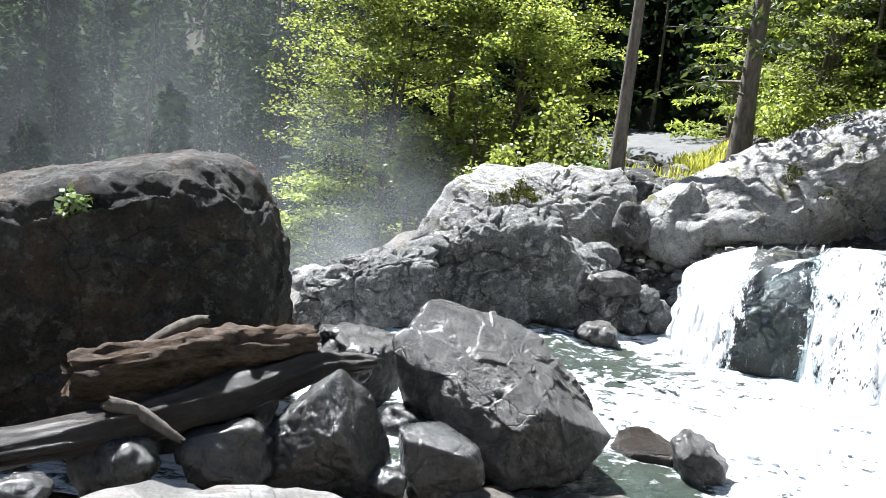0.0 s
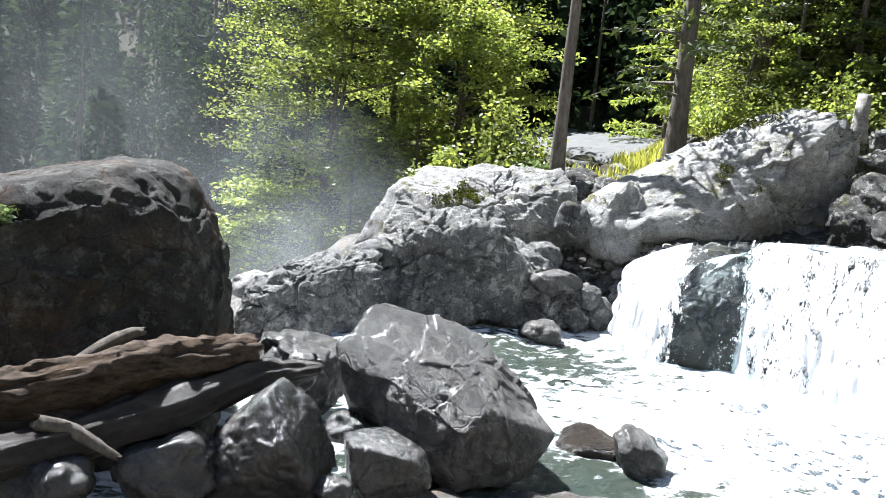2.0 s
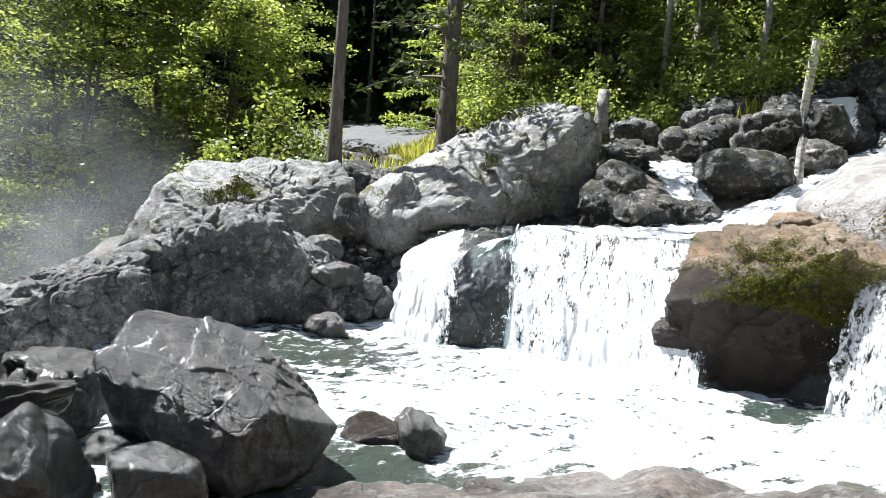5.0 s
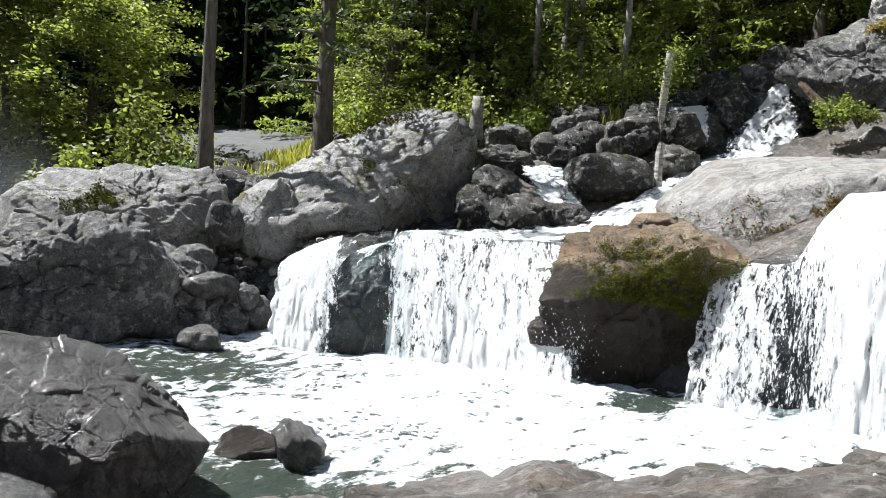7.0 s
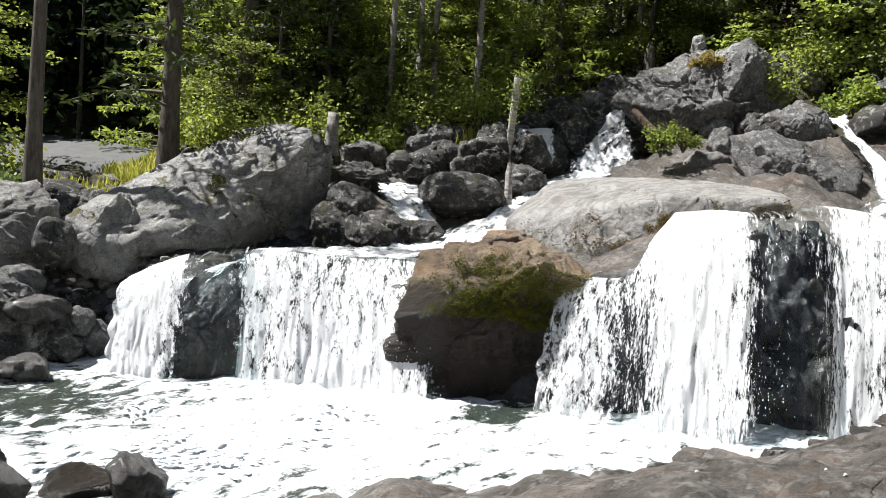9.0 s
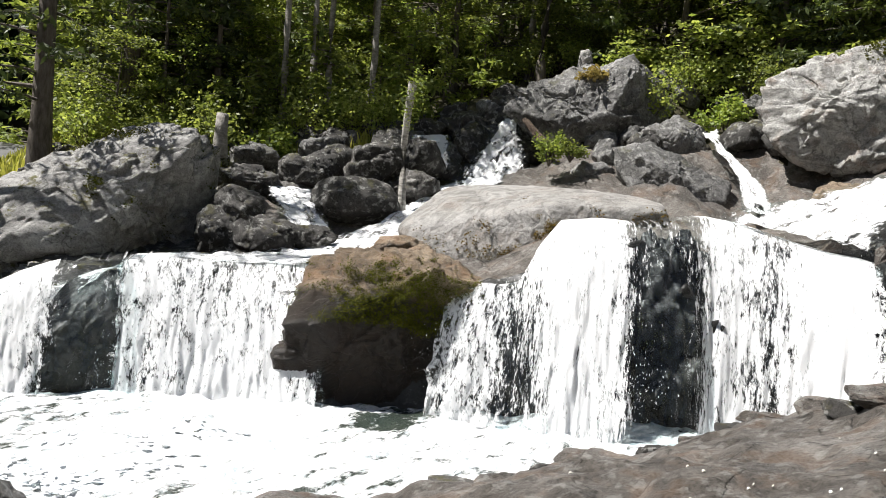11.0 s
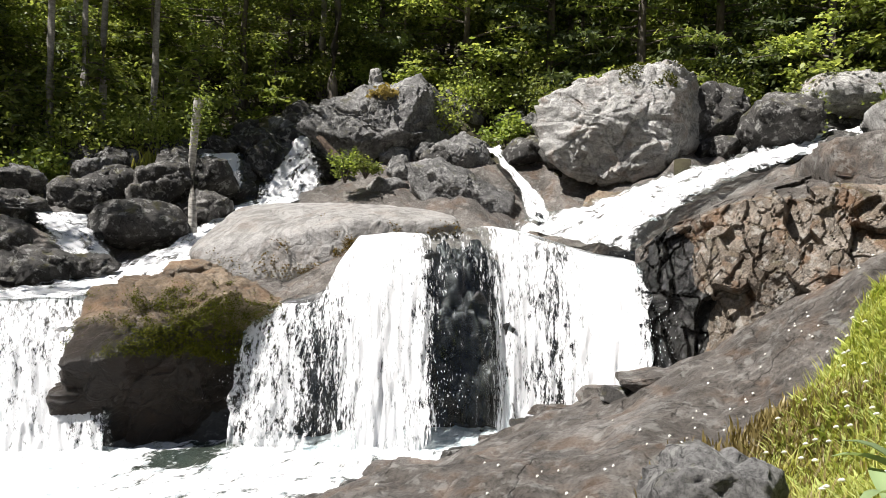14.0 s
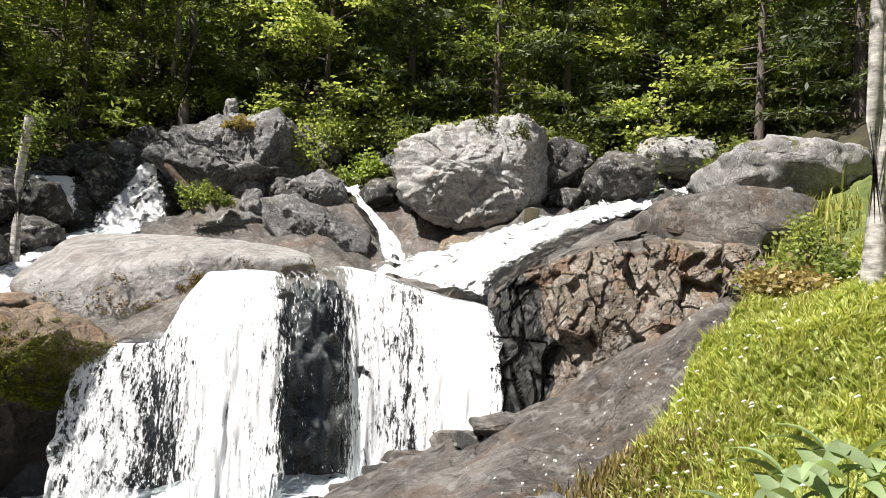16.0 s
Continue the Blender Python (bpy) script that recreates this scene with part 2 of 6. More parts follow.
def foam_material(name, gap_scale, stretch, cover, water=(0.10, 0.16, 0.14)):
    """White water: foam with gaps in it, through which clear water and rock show."""
    m, nt, b, out = material(name)
    co = nt.nodes.new("ShaderNodeUVMap").outputs[0]
    n1 = noise_node(nt, co, gap_scale, 9, 0.78, stretch)
    n2 = noise_node(nt, co, gap_scale * 0.3, 5, 0.6, stretch)
    att = nt.nodes.new("ShaderNodeAttribute")
    att.attribute_name = "veil"
    thick = calc(nt, "ADD", mix(nt, 0.42, n1, n2), att.outputs["Fac"])
    fac = ramp(nt, thick, [(cover - 0.04, 0.0), (cover - 0.01, 0.45), (cover + 0.03, 1.0)])
    n3 = noise_node(nt, co, gap_scale * 3.2, 7, 0.75, (stretch[0] * 0.8, stretch[1] * 1.2, 1.0))
    tone = ramp(nt, mix(nt, 0.5, n1, n3), [(0.37, (0.42, 0.53, 0.60)), (0.42, (0.82, 0.86, 0.88)), (0.48, (0.92, 0.93, 0.94))])
    nt.links.new(tone, b.inputs["Base Color"])
    b.inputs["Roughness"].default_value = 0.5
    bump(nt, b, mix(nt, 0.4, n1, n3), 0.8, 0.06)
    clear = nt.nodes.new("ShaderNodeBsdfTransparent")
    clear.inputs[0].default_value = (0.9, 0.95, 0.95, 1)
    gl = nt.nodes.new("ShaderNodeBsdfGlossy")
    gl.inputs["Roughness"].default_value = 0.12
    thin = nt.nodes.new("ShaderNodeMixShader")
    thin.inputs[0].default_value = 0.04
    nt.links.new(clear.outputs[0], thin.inputs[1])
    nt.links.new(gl.outputs[0], thin.inputs[2])
    mx = nt.nodes.new("ShaderNodeMixShader")
    nt.links.new(fac, mx.inputs[0])
    nt.links.new(thin.outputs[0], mx.inputs[1])
    lit = nt.nodes.new("ShaderNodeBsdfTranslucent")
    nt.links.new(tone, lit.inputs["Color"])
    soft = nt.nodes.new("ShaderNodeMixShader")
    soft.inputs[0].default_value = 0.15
    nt.links.new(b.outputs[0], soft.inputs[1])
    nt.links.new(lit.outputs[0], soft.inputs[2])
    nt.links.new(soft.outputs[0], mx.inputs[2])
    nt.links.new(mx.outputs[0], out.inputs["Surface"])
    return m


FALL_FOAM = foam_material("falling_water", 13, (2.0, 0.55, 1.0), 0.485)
CREEK_FOAM = foam_material("creek_water", 6, (1.5, 0.8, 1.0), 0.462)


def pool_material():
    m, nt, b, out = material("pool_water")
    co = coords(nt)
    att = nt.nodes.new("ShaderNodeAttribute")
    att.attribute_name = "foam"
    n1 = noise_node(nt, co, 3.0, 8, 0.72, (0.8, 1.4, 1.0))
    wide = nt.nodes.new("ShaderNodeMapRange")
    wide.inputs[1].default_value, wide.inputs[2].default_value = 0.25, 0.75
    nt.links.new(n1, wide.inputs[0])
    fac = calc(nt, "ADD", wide.outputs[0], att.outputs["Fac"])
    fac = ramp(nt, fac, [(0.50, 0.0), (0.60, 0.55), (0.70, 1.0)])
    white = ramp(nt, noise_node(nt, co, 5, 8, 0.7), [(0.36, (0.55, 0.64, 0.68)), (0.52, (0.90, 0.91, 0.92))])
    col = mix(nt, fac, mix(nt, noise_node(nt, co, 0.8), (0.025, 0.045, 0.045), (0.075, 0.08, 0.055)), white)
    nt.links.new(col, b.inputs["Base Color"])
    nt.links.new(ramp(nt, fac, [(0.0, 0.08), (1.0, 0.6)]), b.inputs["Roughness"])
    b.inputs["IOR"].default_value = 1.33
    bump(nt, b, mix(nt, 0.5, noise_node(nt, co, 4.5, 6, 0.7), n1), 1.0, 0.22)
    return m


POOL = pool_material()
DROPLET, _nt, _b, _o = material("white_spray")
_b.inputs["Base Color"].default_value, _b.inputs["Roughness"].default_value = (0.88, 0.91, 0.93, 1), 0.4


# ---- building helpers ----
def mesh_object(name, verts, faces, mats, parent=None, label="", smooth=True, index=None, uv=None):
    me = bpy.data.meshes.new(name)
    me.from_pydata([tuple(v) for v in verts] if not isinstance(verts, np.ndarray) else verts.tolist(), [], faces if isinstance(faces, list) else faces.tolist())
    for m in mats if isinstance(mats, (list, tuple)) else [mats]:
        me.materials.append(m)
    me.polygons.foreach_set("use_smooth", np.full(len(me.polygons), smooth))
    if index is not None:
        me.polygons.foreach_set("material_index", np.asarray(index, dtype=np.int32))
    if uv is not None:
        layer = me.uv_layers.new(name="flow")
        loops = np.empty(len(me.loops), dtype=np.int32)
        me.loops.foreach_get("vertex_index", loops)
        layer.data.foreach_set("uv", np.asarray(uv, dtype=np.float32)[loops].ravel())
    me.update()
    ob = new(name, me)
    if parent is not None:
        ob.parent = parent
    if label:
        tagged(ob, label)
    return ob


def fbm(p, octaves=4, lac=2.1):
    return noise.fractal(p, 0.9, lac, octaves)


SPHERES = {}


def unit_sphere(level):
    if level not in SPHERES:
        bm = bmesh.new()
        bmesh.ops.create_icosphere(bm, subdivisions=level, radius=1.0)
        bm.verts.ensure_lookup_table()
        SPHERES[level] = (np.array([v.co[:] for v in bm.verts]), [[v.index for v in f.verts] for f in bm.faces])
        bm.free()
    return SPHERES[level]


def grid_faces(nu, nv, closed=False):
    """Faces of a grid of nu rows by nv columns of points."""
    out = []
    for i in range(nu - 1):
        for j in range(nv if closed else nv - 1):
            k = (j + 1) % nv
            out.append((i * nv + j, i * nv + k, (i + 1) * nv + k, (i + 1) * nv + j))
    return out


# ---- fast smooth noise over many points ----
_perm = np.random.default_rng(7).permutation(256)
_perm = np.concatenate([_perm, _perm, _perm])
_slope = np.random.default_rng(8).normal(0, 1, (256, 3))
_slope /= np.linalg.norm(_slope, axis=1)[:, None]


def smooth_noise(p):
    """Gradient noise at the rows of p, about -0.7 to 0.7."""
    c = np.floor(p).astype(int)
    f = p - c
    c &= 255
    w = f * f * f * (f * (f * 6 - 15) + 10)
    out = 0.0
    for dx in (0, 1):
        for dy in (0, 1):
            for dz in (0, 1):
                g = _slope[_perm[_perm[_perm[c[:, 0] + dx] + c[:, 1] + dy] + c[:, 2] + dz]]
                dot = g[:, 0] * (f[:, 0] - dx) + g[:, 1] * (f[:, 1] - dy) + g[:, 2] * (f[:, 2] - dz)
                out = out + dot * np.abs(1 - dx - w[:, 0]) * np.abs(1 - dy - w[:, 1]) * np.abs(1 - dz - w[:, 2])
    return out


def layered_noise(p, octaves=5, keep=0.55):
    total, amp = 0.0, 1.0
    for k in range(octaves):
        total = total + amp * smooth_noise(p * 2.07 ** k + 17.3 * k)
        amp *= keep
    return total


def block_planes(corners):
    """The faces of the convex block that the corners span: normals and distances from its middle."""
    bm = bmesh.new()
    for c in corners:
        bm.verts.new(c)
    bmesh.ops.convex_hull(bm, input=list(bm.verts))
    mid = Vector([sum(c[k] for c in corners) / len(corners) for k in range(3)])
    normals, reach = [], []
    for f in bm.faces:
        f.normal_update()
        n = f.normal.copy()
        d = (f.verts[0].co - mid).dot(n)
        if d < 0:
            n, d = -n, -d
        if d > 1e-4 and f.calc_area() > 1e-5:
            normals.append(n[:])
            reach.append(d)
    bm.free()
    return np.array(normals), np.array(reach), np.array(mid)


def broken_rock(name, centre, face, corners, mat, label, seed=0, level=7, sharp=22, rough=0.03, chunk=1.0, ledge=0.0, bed=(0.1, 0.2, 1.0), pitch=0.35, cracks=1.0, fine=1.0, category="boulder", flute=0.0):
    """A rock broken along planes: corners in its own axes (right, away, up, in metres) span its block, whose edges are
    worn round;
    the corners are placed to fit its outline in the camera's view, at guessed depths. Its skin is broken into tilted
    facets, ledges along its bedding, and cracks. face: the bearing that its front turns from."""
    rng = np.random.default_rng(seed + 5)
    u, faces = unit_sphere(level)
    normals, reach, mid = block_planes(corners)
    lean = np.maximum(u @ normals.T, 0) / reach
    p = u / (lean ** sharp).sum(1)[:, None] ** (1.0 / sharp)
    low, top = np.min(corners, 0), np.max(corners, 0)
    p = (p - p.min(0)) / (p.max(0) - p.min(0)) * (top - low) + low
    size = 0.5 * float(np.mean(top - low))
    off = rng.uniform(-40, 40, 3)
    q = p / size
    warp = np.stack([layered_noise(q * 1.6 + off + 7 * k, 3) for k in range(3)], 1)
    k = np.zeros(len(p))
    for cells, amp in ((22, 0.22), (110, 0.30), (420, 0.34)):
        if cells * 20 > len(p):
            continue
        spot = p[rng.integers(0, len(p), cells)]
        w = p + warp * size * 0.12
        near = np.concatenate([((c[:, None, :] - spot[None]) ** 2).sum(2).argmin(1) for c in np.array_split(w, 16)])
        tilt = rng.normal(0, 1, (cells, 3)) + np.array(bed) * 0.6
        tilt /= np.linalg.norm(tilt, axis=1)[:, None]
        slab = size * 1.5 / math.sqrt(cells)
        k += np.clip(((w - spot[near]) * tilt[near]).sum(1) * amp + rng.normal(0, 0.07, cells)[near] * slab, -slab * 0.3, slab * 0.3) * chunk * 0.6
    k += rough * size * (layered_noise(q * 1.3 + off, 4) * 1.2 + fine * 0.7 * layered_noise(q * 6 + off, 4))
    if ledge:
        way = np.array(bed) / np.linalg.norm(bed)
        s = (p @ way) / pitch + 0.8 * warp[:, 0] + 0.25 * layered_noise(q * 5 + off, 3)
        k += ledge * (np.abs((s % 1.0) - 0.15) - 0.4) * (0.4 + smooth_noise(q * 1.5 - off) * 1.6)
    if flute:
        k += flute * layered_noise(np.stack([p[:, 0] * 2.6 + off[0], p[:, 1] * 2.6, p[:, 2] * 0.5], 1), 3)
    for j, scale in enumerate((0.9, 1.7)):
        line = np.abs(smooth_noise(q * scale + warp * 0.35 + off * (j + 2)))
        k -= cracks * 0.035 * size ** 0.5 * np.maximum(0, 1 - line / (0.035 * scale)) * (smooth_noise(q * 0.9 + off - 3 * j) > -0.05)
    n = p - mid
    n /= np.linalg.norm(n, axis=1)[:, None]
    ob = mesh_object(name, p + n * k[:, None], faces, mat)
    ob.matrix_world = pose(*centre, 0, 0, face)
    return tagged(ob, label, category)


# ---- terrain: height by bearing and range from the viewpoint ----
BEARING = [-180, -90, -40, -20, -8, 0, 10, 18, 25, 34, 41, 50, 60, 72, 82, 90, 98, 108, 130, 180]
NEAR_Z = [1.2, 1.1, .85, .7, .6, .5, .45, .45, .5, .55, .7, .8, .95, 1.2, 1.35, 1.5, 1.7, 2.0, 2.0, 1.2]
EDGE_R = [9, 8, 5.0, 5.0, 5.2, 5.6, 6.0, 6.3, 6.4, 6.9, 7.3, 7.6, 8.3, 9.6, 9.2, 9.0, 8.4, 7.4, 7, 9]
EDGE_Z = [2, 1.2, .3, .2, .15, .05, 0, 0, 0, .05, .05, .05, .12, .42, 1.4, 2.15, 2.9, 3.2, 3, 2]
BED_Z = [2, 1.2, .2, -.3, -.6, -.6, -.6, -.6, -.6, -.6, -.6, -.6, -.6, -.6, .3, 1.9, 2.95, 3.3, 3, 2]
FAR_R = [10, 10, 6.5, 9, 11, 12.6, 13.4, 13.8, 11.9, 11.6, 11.1, 11.1, 11.3, 12.1, 12.8, 12.9, 12.3, 9.5, 9, 10]
LIP_Z = [2.5, 1.5, .3, -.5, 0, .8, 1.0, 1.0, 1.5, 1.55, 1.5, 1.5, 2.3, 2.8, 3.0, 3.3, 3.3, 3.6, 4, 2.5]
Z_16 = [5, 3, -1, -2, .2, 1.6, 2.3, 2.3, 2.3, 2.3, 2.8, 3.2, 3.6, 3.7, 4.0, 4.4, 5.0, 6.0, 6, 5]
Z_22 = [8, 4, -3, -4, -2, 1.0, 3.0, 3.3, 4.8, 5.0, 5.4, 5.9, 6.8, 7.0, 6.9, 6.4, 6.8, 8.5, 8, 8]
Z_32 = [12, 8, -4, -5, -4, 2, 3.9, 4.1, 6.5, 9, 10, 11, 12, 13, 13, 12, 12, 14, 12, 12]
Z_60 = [30, 25, 8, 6, 8, 14, 16, 17, 22, 26, 28, 28, 28, 28, 28, 28, 28, 28, 28, 30]
Z_FAR = [90, 90, 85, 80, 80, 85, 90, 90, 90, 90, 90, 90, 90, 90, 90, 90, 90, 90, 90, 90]
PROFILES = [np.array(v, dtype=float) for v in (NEAR_Z, EDGE_R, EDGE_Z, BED_Z, FAR_R, LIP_Z, Z_16, Z_22, Z_32, Z_60, Z_FAR)]


CHANNELS = [  # lines that running water has cut: x, y, z of the bed's rim
    [(16.7, 11.4, 5.6), (15.6, 10.9, 4.3), (14.1, 11.3, 3.6), (12.5, 10.8, 2.95), (11.2, 10.4, 2.4), (10.0, 10.5, 2.0), (8.7, 10.4, 1.85), (7.0, 10.8, 1.8)],
    [(10.8, 13.6, 3.2), (10.3, 12.4, 2.8), (10.0, 11.4, 2.2)],
    [(20.8, -2.6, 5.9), (17.9, -0.1, 5.0), (16.0, 1.2, 4.3), (14.3, 2.3, 3.5), (12.7, 3.0, 3.0)],
    [(18.2, 6.4, 5.4), (16.4, 4.8, 4.1), (15.5, 4.2, 3.4), (13.5, 3.4, 3.1)]]


def carved(x, y, z):
    for line in CHANNELS:
        for (ax, ay, az), (bx, by, bz) in zip(line, line[1:]):
            k = ((x - ax) * (bx - ax) + (y - ay) * (by - ay)) / ((bx - ax) ** 2 + (by - ay) ** 2)
            k = min(1.0, max(0.0, k))
            d = math.hypot(x - ax - k * (bx - ax), y - ay - k * (by - ay))
            z = min(z, az + k * (bz - az) - 0.1 + max(0.0, d - 0.8) * 0.9)
    return z


def terrain_z(x, y, rough=True):
    a = math.degrees(math.atan2(x, y))
    r = math.hypot(x, y)
    nz, er, ez, bz, fr, lz, z16, z22, z32, z60, zf = [float(np.interp(a, BEARING, v)) for v in PROFILES]
    lip = fr + 0.9
    z = float(np.interp(r, [0, 2.0, er * 0.68, er, er + 0.5, fr, lip, max(16, lip + 1), 22, 32, 60, 160, 900],
                        [1.2, 1.2, nz, ez, bz, bz, lz, z16, z22, z32, z60, zf, zf + 200]))
    if 11 < r < 23 and x > 5:
        z = carved(x, y, z)
    if rough:
        amp = 0.10 if r < 12 else min(0.16 + (r - 12) * 0.03, 1.6)
        z += amp * fbm(Vector((x * 0.9, y * 0.9, 0.3)), 5) * (0.35 if r < 3 else 1)
        if 2.5 < r < 19:
            q = Vector((x * 0.75, y * 0.75, 0.0))
            d = noise.voronoi(q + noise.noise_vector(q * 0.9) * 0.5)[0]
            z -= 0.05 * max(0.0, 1 - (d[1] - d[0]) / 0.04) + 0.09 * noise.ridged_multi_fractal(q * 1.3, 0.9, 2.2, 4, 1.0, 2.0) - 0.1
    return z


def build_ground():
    angs = np.concatenate([np.arange(-180, -50, 4.0), np.arange(-50, 122, 0.6), np.arange(122, 180, 4.0)])
    rngs = np.concatenate([np.linspace(0.3, 14, 110), np.geomspace(14.2, 900, 90)])
    verts = []
    for r in rngs:
        for a in angs:
            x, y = r * math.sin(radians(a)), r * math.cos(radians(a))
            verts.append((x, y, terrain_z(x, y)))
    nv = len(angs)
    faces = [f for f in grid_faces(len(rngs), nv, True)]
    idx = []
    for f in faces:
        x, y, z = [sum(verts[i][k] for i in f) / 4 for k in range(3)]
        a, r = math.degrees(math.atan2(x, y)), math.hypot(x, y)
        wob = fbm(Vector((x * 0.6, y * 0.6, 7.0)), 3) * 1.2
        kind = 0
        if r > 19.5 + wob * 2:
            kind = 1
        # Dark rock below the massive boulder, its shadow put into the ground colour.
        if 11.5 < r < 17 and 19 < a < 36:
            kind = 5
        if 12 < r < 17 and 2 < a < 20:
            kind = 3
        if r < 10.5 and x > 3.0 and y < float(np.interp(x, [3, 4.8, 6.6, 7.8, 9.2, 11], [-0.2, -0.05, -0.6, -1.3, -2.3, -3.6])) + wob * 0.2:
            kind = 2
        if r > 11.5 and 102 < a < 150:
            kind = 2 if r < 16 else 1
        if r < 9 and abs(a) > 125:
            kind = 2
        far = float(np.interp(a, BEARING, PROFILES[4]))
        if 21 < a < 86 and far - 0.5 < r < far + 1.0:
            kind = 4
        idx.append(kind)
    faces.append(list(range(nv))[::-1])
    idx.append(0)
    ob = mesh_object("ground", verts, faces, [SLAB_ROCK, FOREST_FLOOR, MEADOW, GRAVEL, BLACK_WET, DARK_ROCK], index=idx)
    tagged(ob, "rocky mountain ground with slabs, gravel and forest floor", "ground", kind="structure")


build_ground()


def ribbon(name, left, right, mat, label, nu=40, nv=16, lumps=0.06, seed=0, category="water", bow=0.0):
    """A sheet of running water between two edge lines, which glide through their points."""
    def glide(pts, n):
        p = np.array(pts, dtype=float)
        d = np.concatenate([[0], np.cumsum(np.linalg.norm(np.diff(p, axis=0), axis=1))])
        u = np.linspace(0, d[-1], n)
        out = np.stack([np.interp(u, d, p[:, k]) for k in range(3)], 1)
        for _ in range(max(1, n // 14)):
            out[1:-1] = (out[:-2] + 2 * out[1:-1] + out[2:]) / 4
        return out, u
    a, ua = glide(left, nu)
    b, ub = glide(right, nu)
    verts, uv = [], []
    for i in range(nu):
        wide = np.linalg.norm(b[i] - a[i])
        for j in range(nv):
            s = j / (nv - 1)
            p = a[i] * (1 - s) + b[i] * s
            q = Vector((p[0] * 2.2 + seed, p[1] * 2.2, p[2] * 0.9))
            k = lumps * (fbm(q, 4) + 0.6 * fbm(q * 3.1, 3)) + bow * math.sin(math.pi * s)
            verts.append((p[0] - k * 0.55, p[1] - k * 0.35, p[2] + k * 0.7))
            uv.append((s * wide + seed, ua[i]))
    ob = mesh_object(name, verts, grid_faces(nu, nv), mat, uv=uv)
    veil = np.array([[-0.16 * max(0.0, 1 - min(j, nv - 1 - j) / (nv * 0.16)) for j in range(nv)] for i in range(nu)])
    at = ob.data.attributes.new("veil", "FLOAT", "POINT")
    at.data.foreach_set("value", veil.reshape(-1).astype(np.float32))
    return tagged(ob, label, category, kind="structure")


# ---- the pool ----
def build_pool():
    xs, ys = np.arange(-5.0, 13.0, 0.09), np.arange(3.0, 15.0, 0.09)
    falls = [(6.3, 9.6), (7.2, 8.5), (8.4, 6.2), (9.3, 5.2), (10.3, 3.9), (4.4, 11.6)]
    verts, foam = [], []
    for x in xs:
        for y in ys:
            d = min(math.hypot(x - a, y - b) for a, b in falls)
            calm = max(0.0, 1.0 - d / 5.5)
            z = (0.05 + 0.07 * calm) * fbm(Vector((x * 1.3, y * 1.3, 2.0)), 4) + 0.03 * fbm(Vector((x * 5, y * 5, 1.0)), 3)
            out = max(0.0, y - 9.5 - 0.4 * (x + 1)) if x < -0.8 else 0.0
            z -= 0.22 * out
            f = 0.32 - 0.05 * d
            dark = math.exp(-(((x - 2.4) / 1.9) ** 2 + ((y - 10.6) / 1.3) ** 2)) * 0.34 + math.exp(-(((x - 7.9) / 0.9) ** 2 + ((y - 6.9) / 0.5) ** 2)) * 0.5
            near = math.exp(-(((x - 1.9) / 0.9) ** 2 + ((y - 6.2) / 0.8) ** 2)) * 0.35
            mid = math.exp(-(((x - 4.6) / 2.6) ** 2 + ((y - 7.6) / 1.5) ** 2)) * 0.25
            f = f - dark - near + mid
            if x < -0.3:
                f = 0.12
            verts.append((x, y, z))
            foam.append(f)
    faces = [f for f in grid_faces(len(xs), len(ys)) if verts[f[0]][1] > 5.0 or verts[f[0]][0] > 1.0]
    ob = mesh_object("water", verts, faces, POOL)
    at = ob.data.attributes.new("foam", "FLOAT", "POINT")
    at.data.foreach_set("value", np.array(foam, dtype=np.float32))
    tagged(ob, "churning mountain pool, white foam over clear green water", "water", kind="structure")


build_pool()

# ---- falls and creek ----
ribbon("waterfall", [(7.0, 12.2, 2.0), (5.6, 12.2, 1.55), (4.5, 12.6, 0.95), (4.1, 12.6, 0.4), (4.0, 12.0, -0.1)],
       [(6.3, 11.3, 2.0), (5.4, 11.25, 1.6), (4.7, 11.2, 0.7), (4.6, 10.9, 0.25), (4.5, 10.6, -0.1)],
       FALL_FOAM, "white chute of water sliding past a gravel bar", 40, 24, 0.09, 5.0, "waterfall")


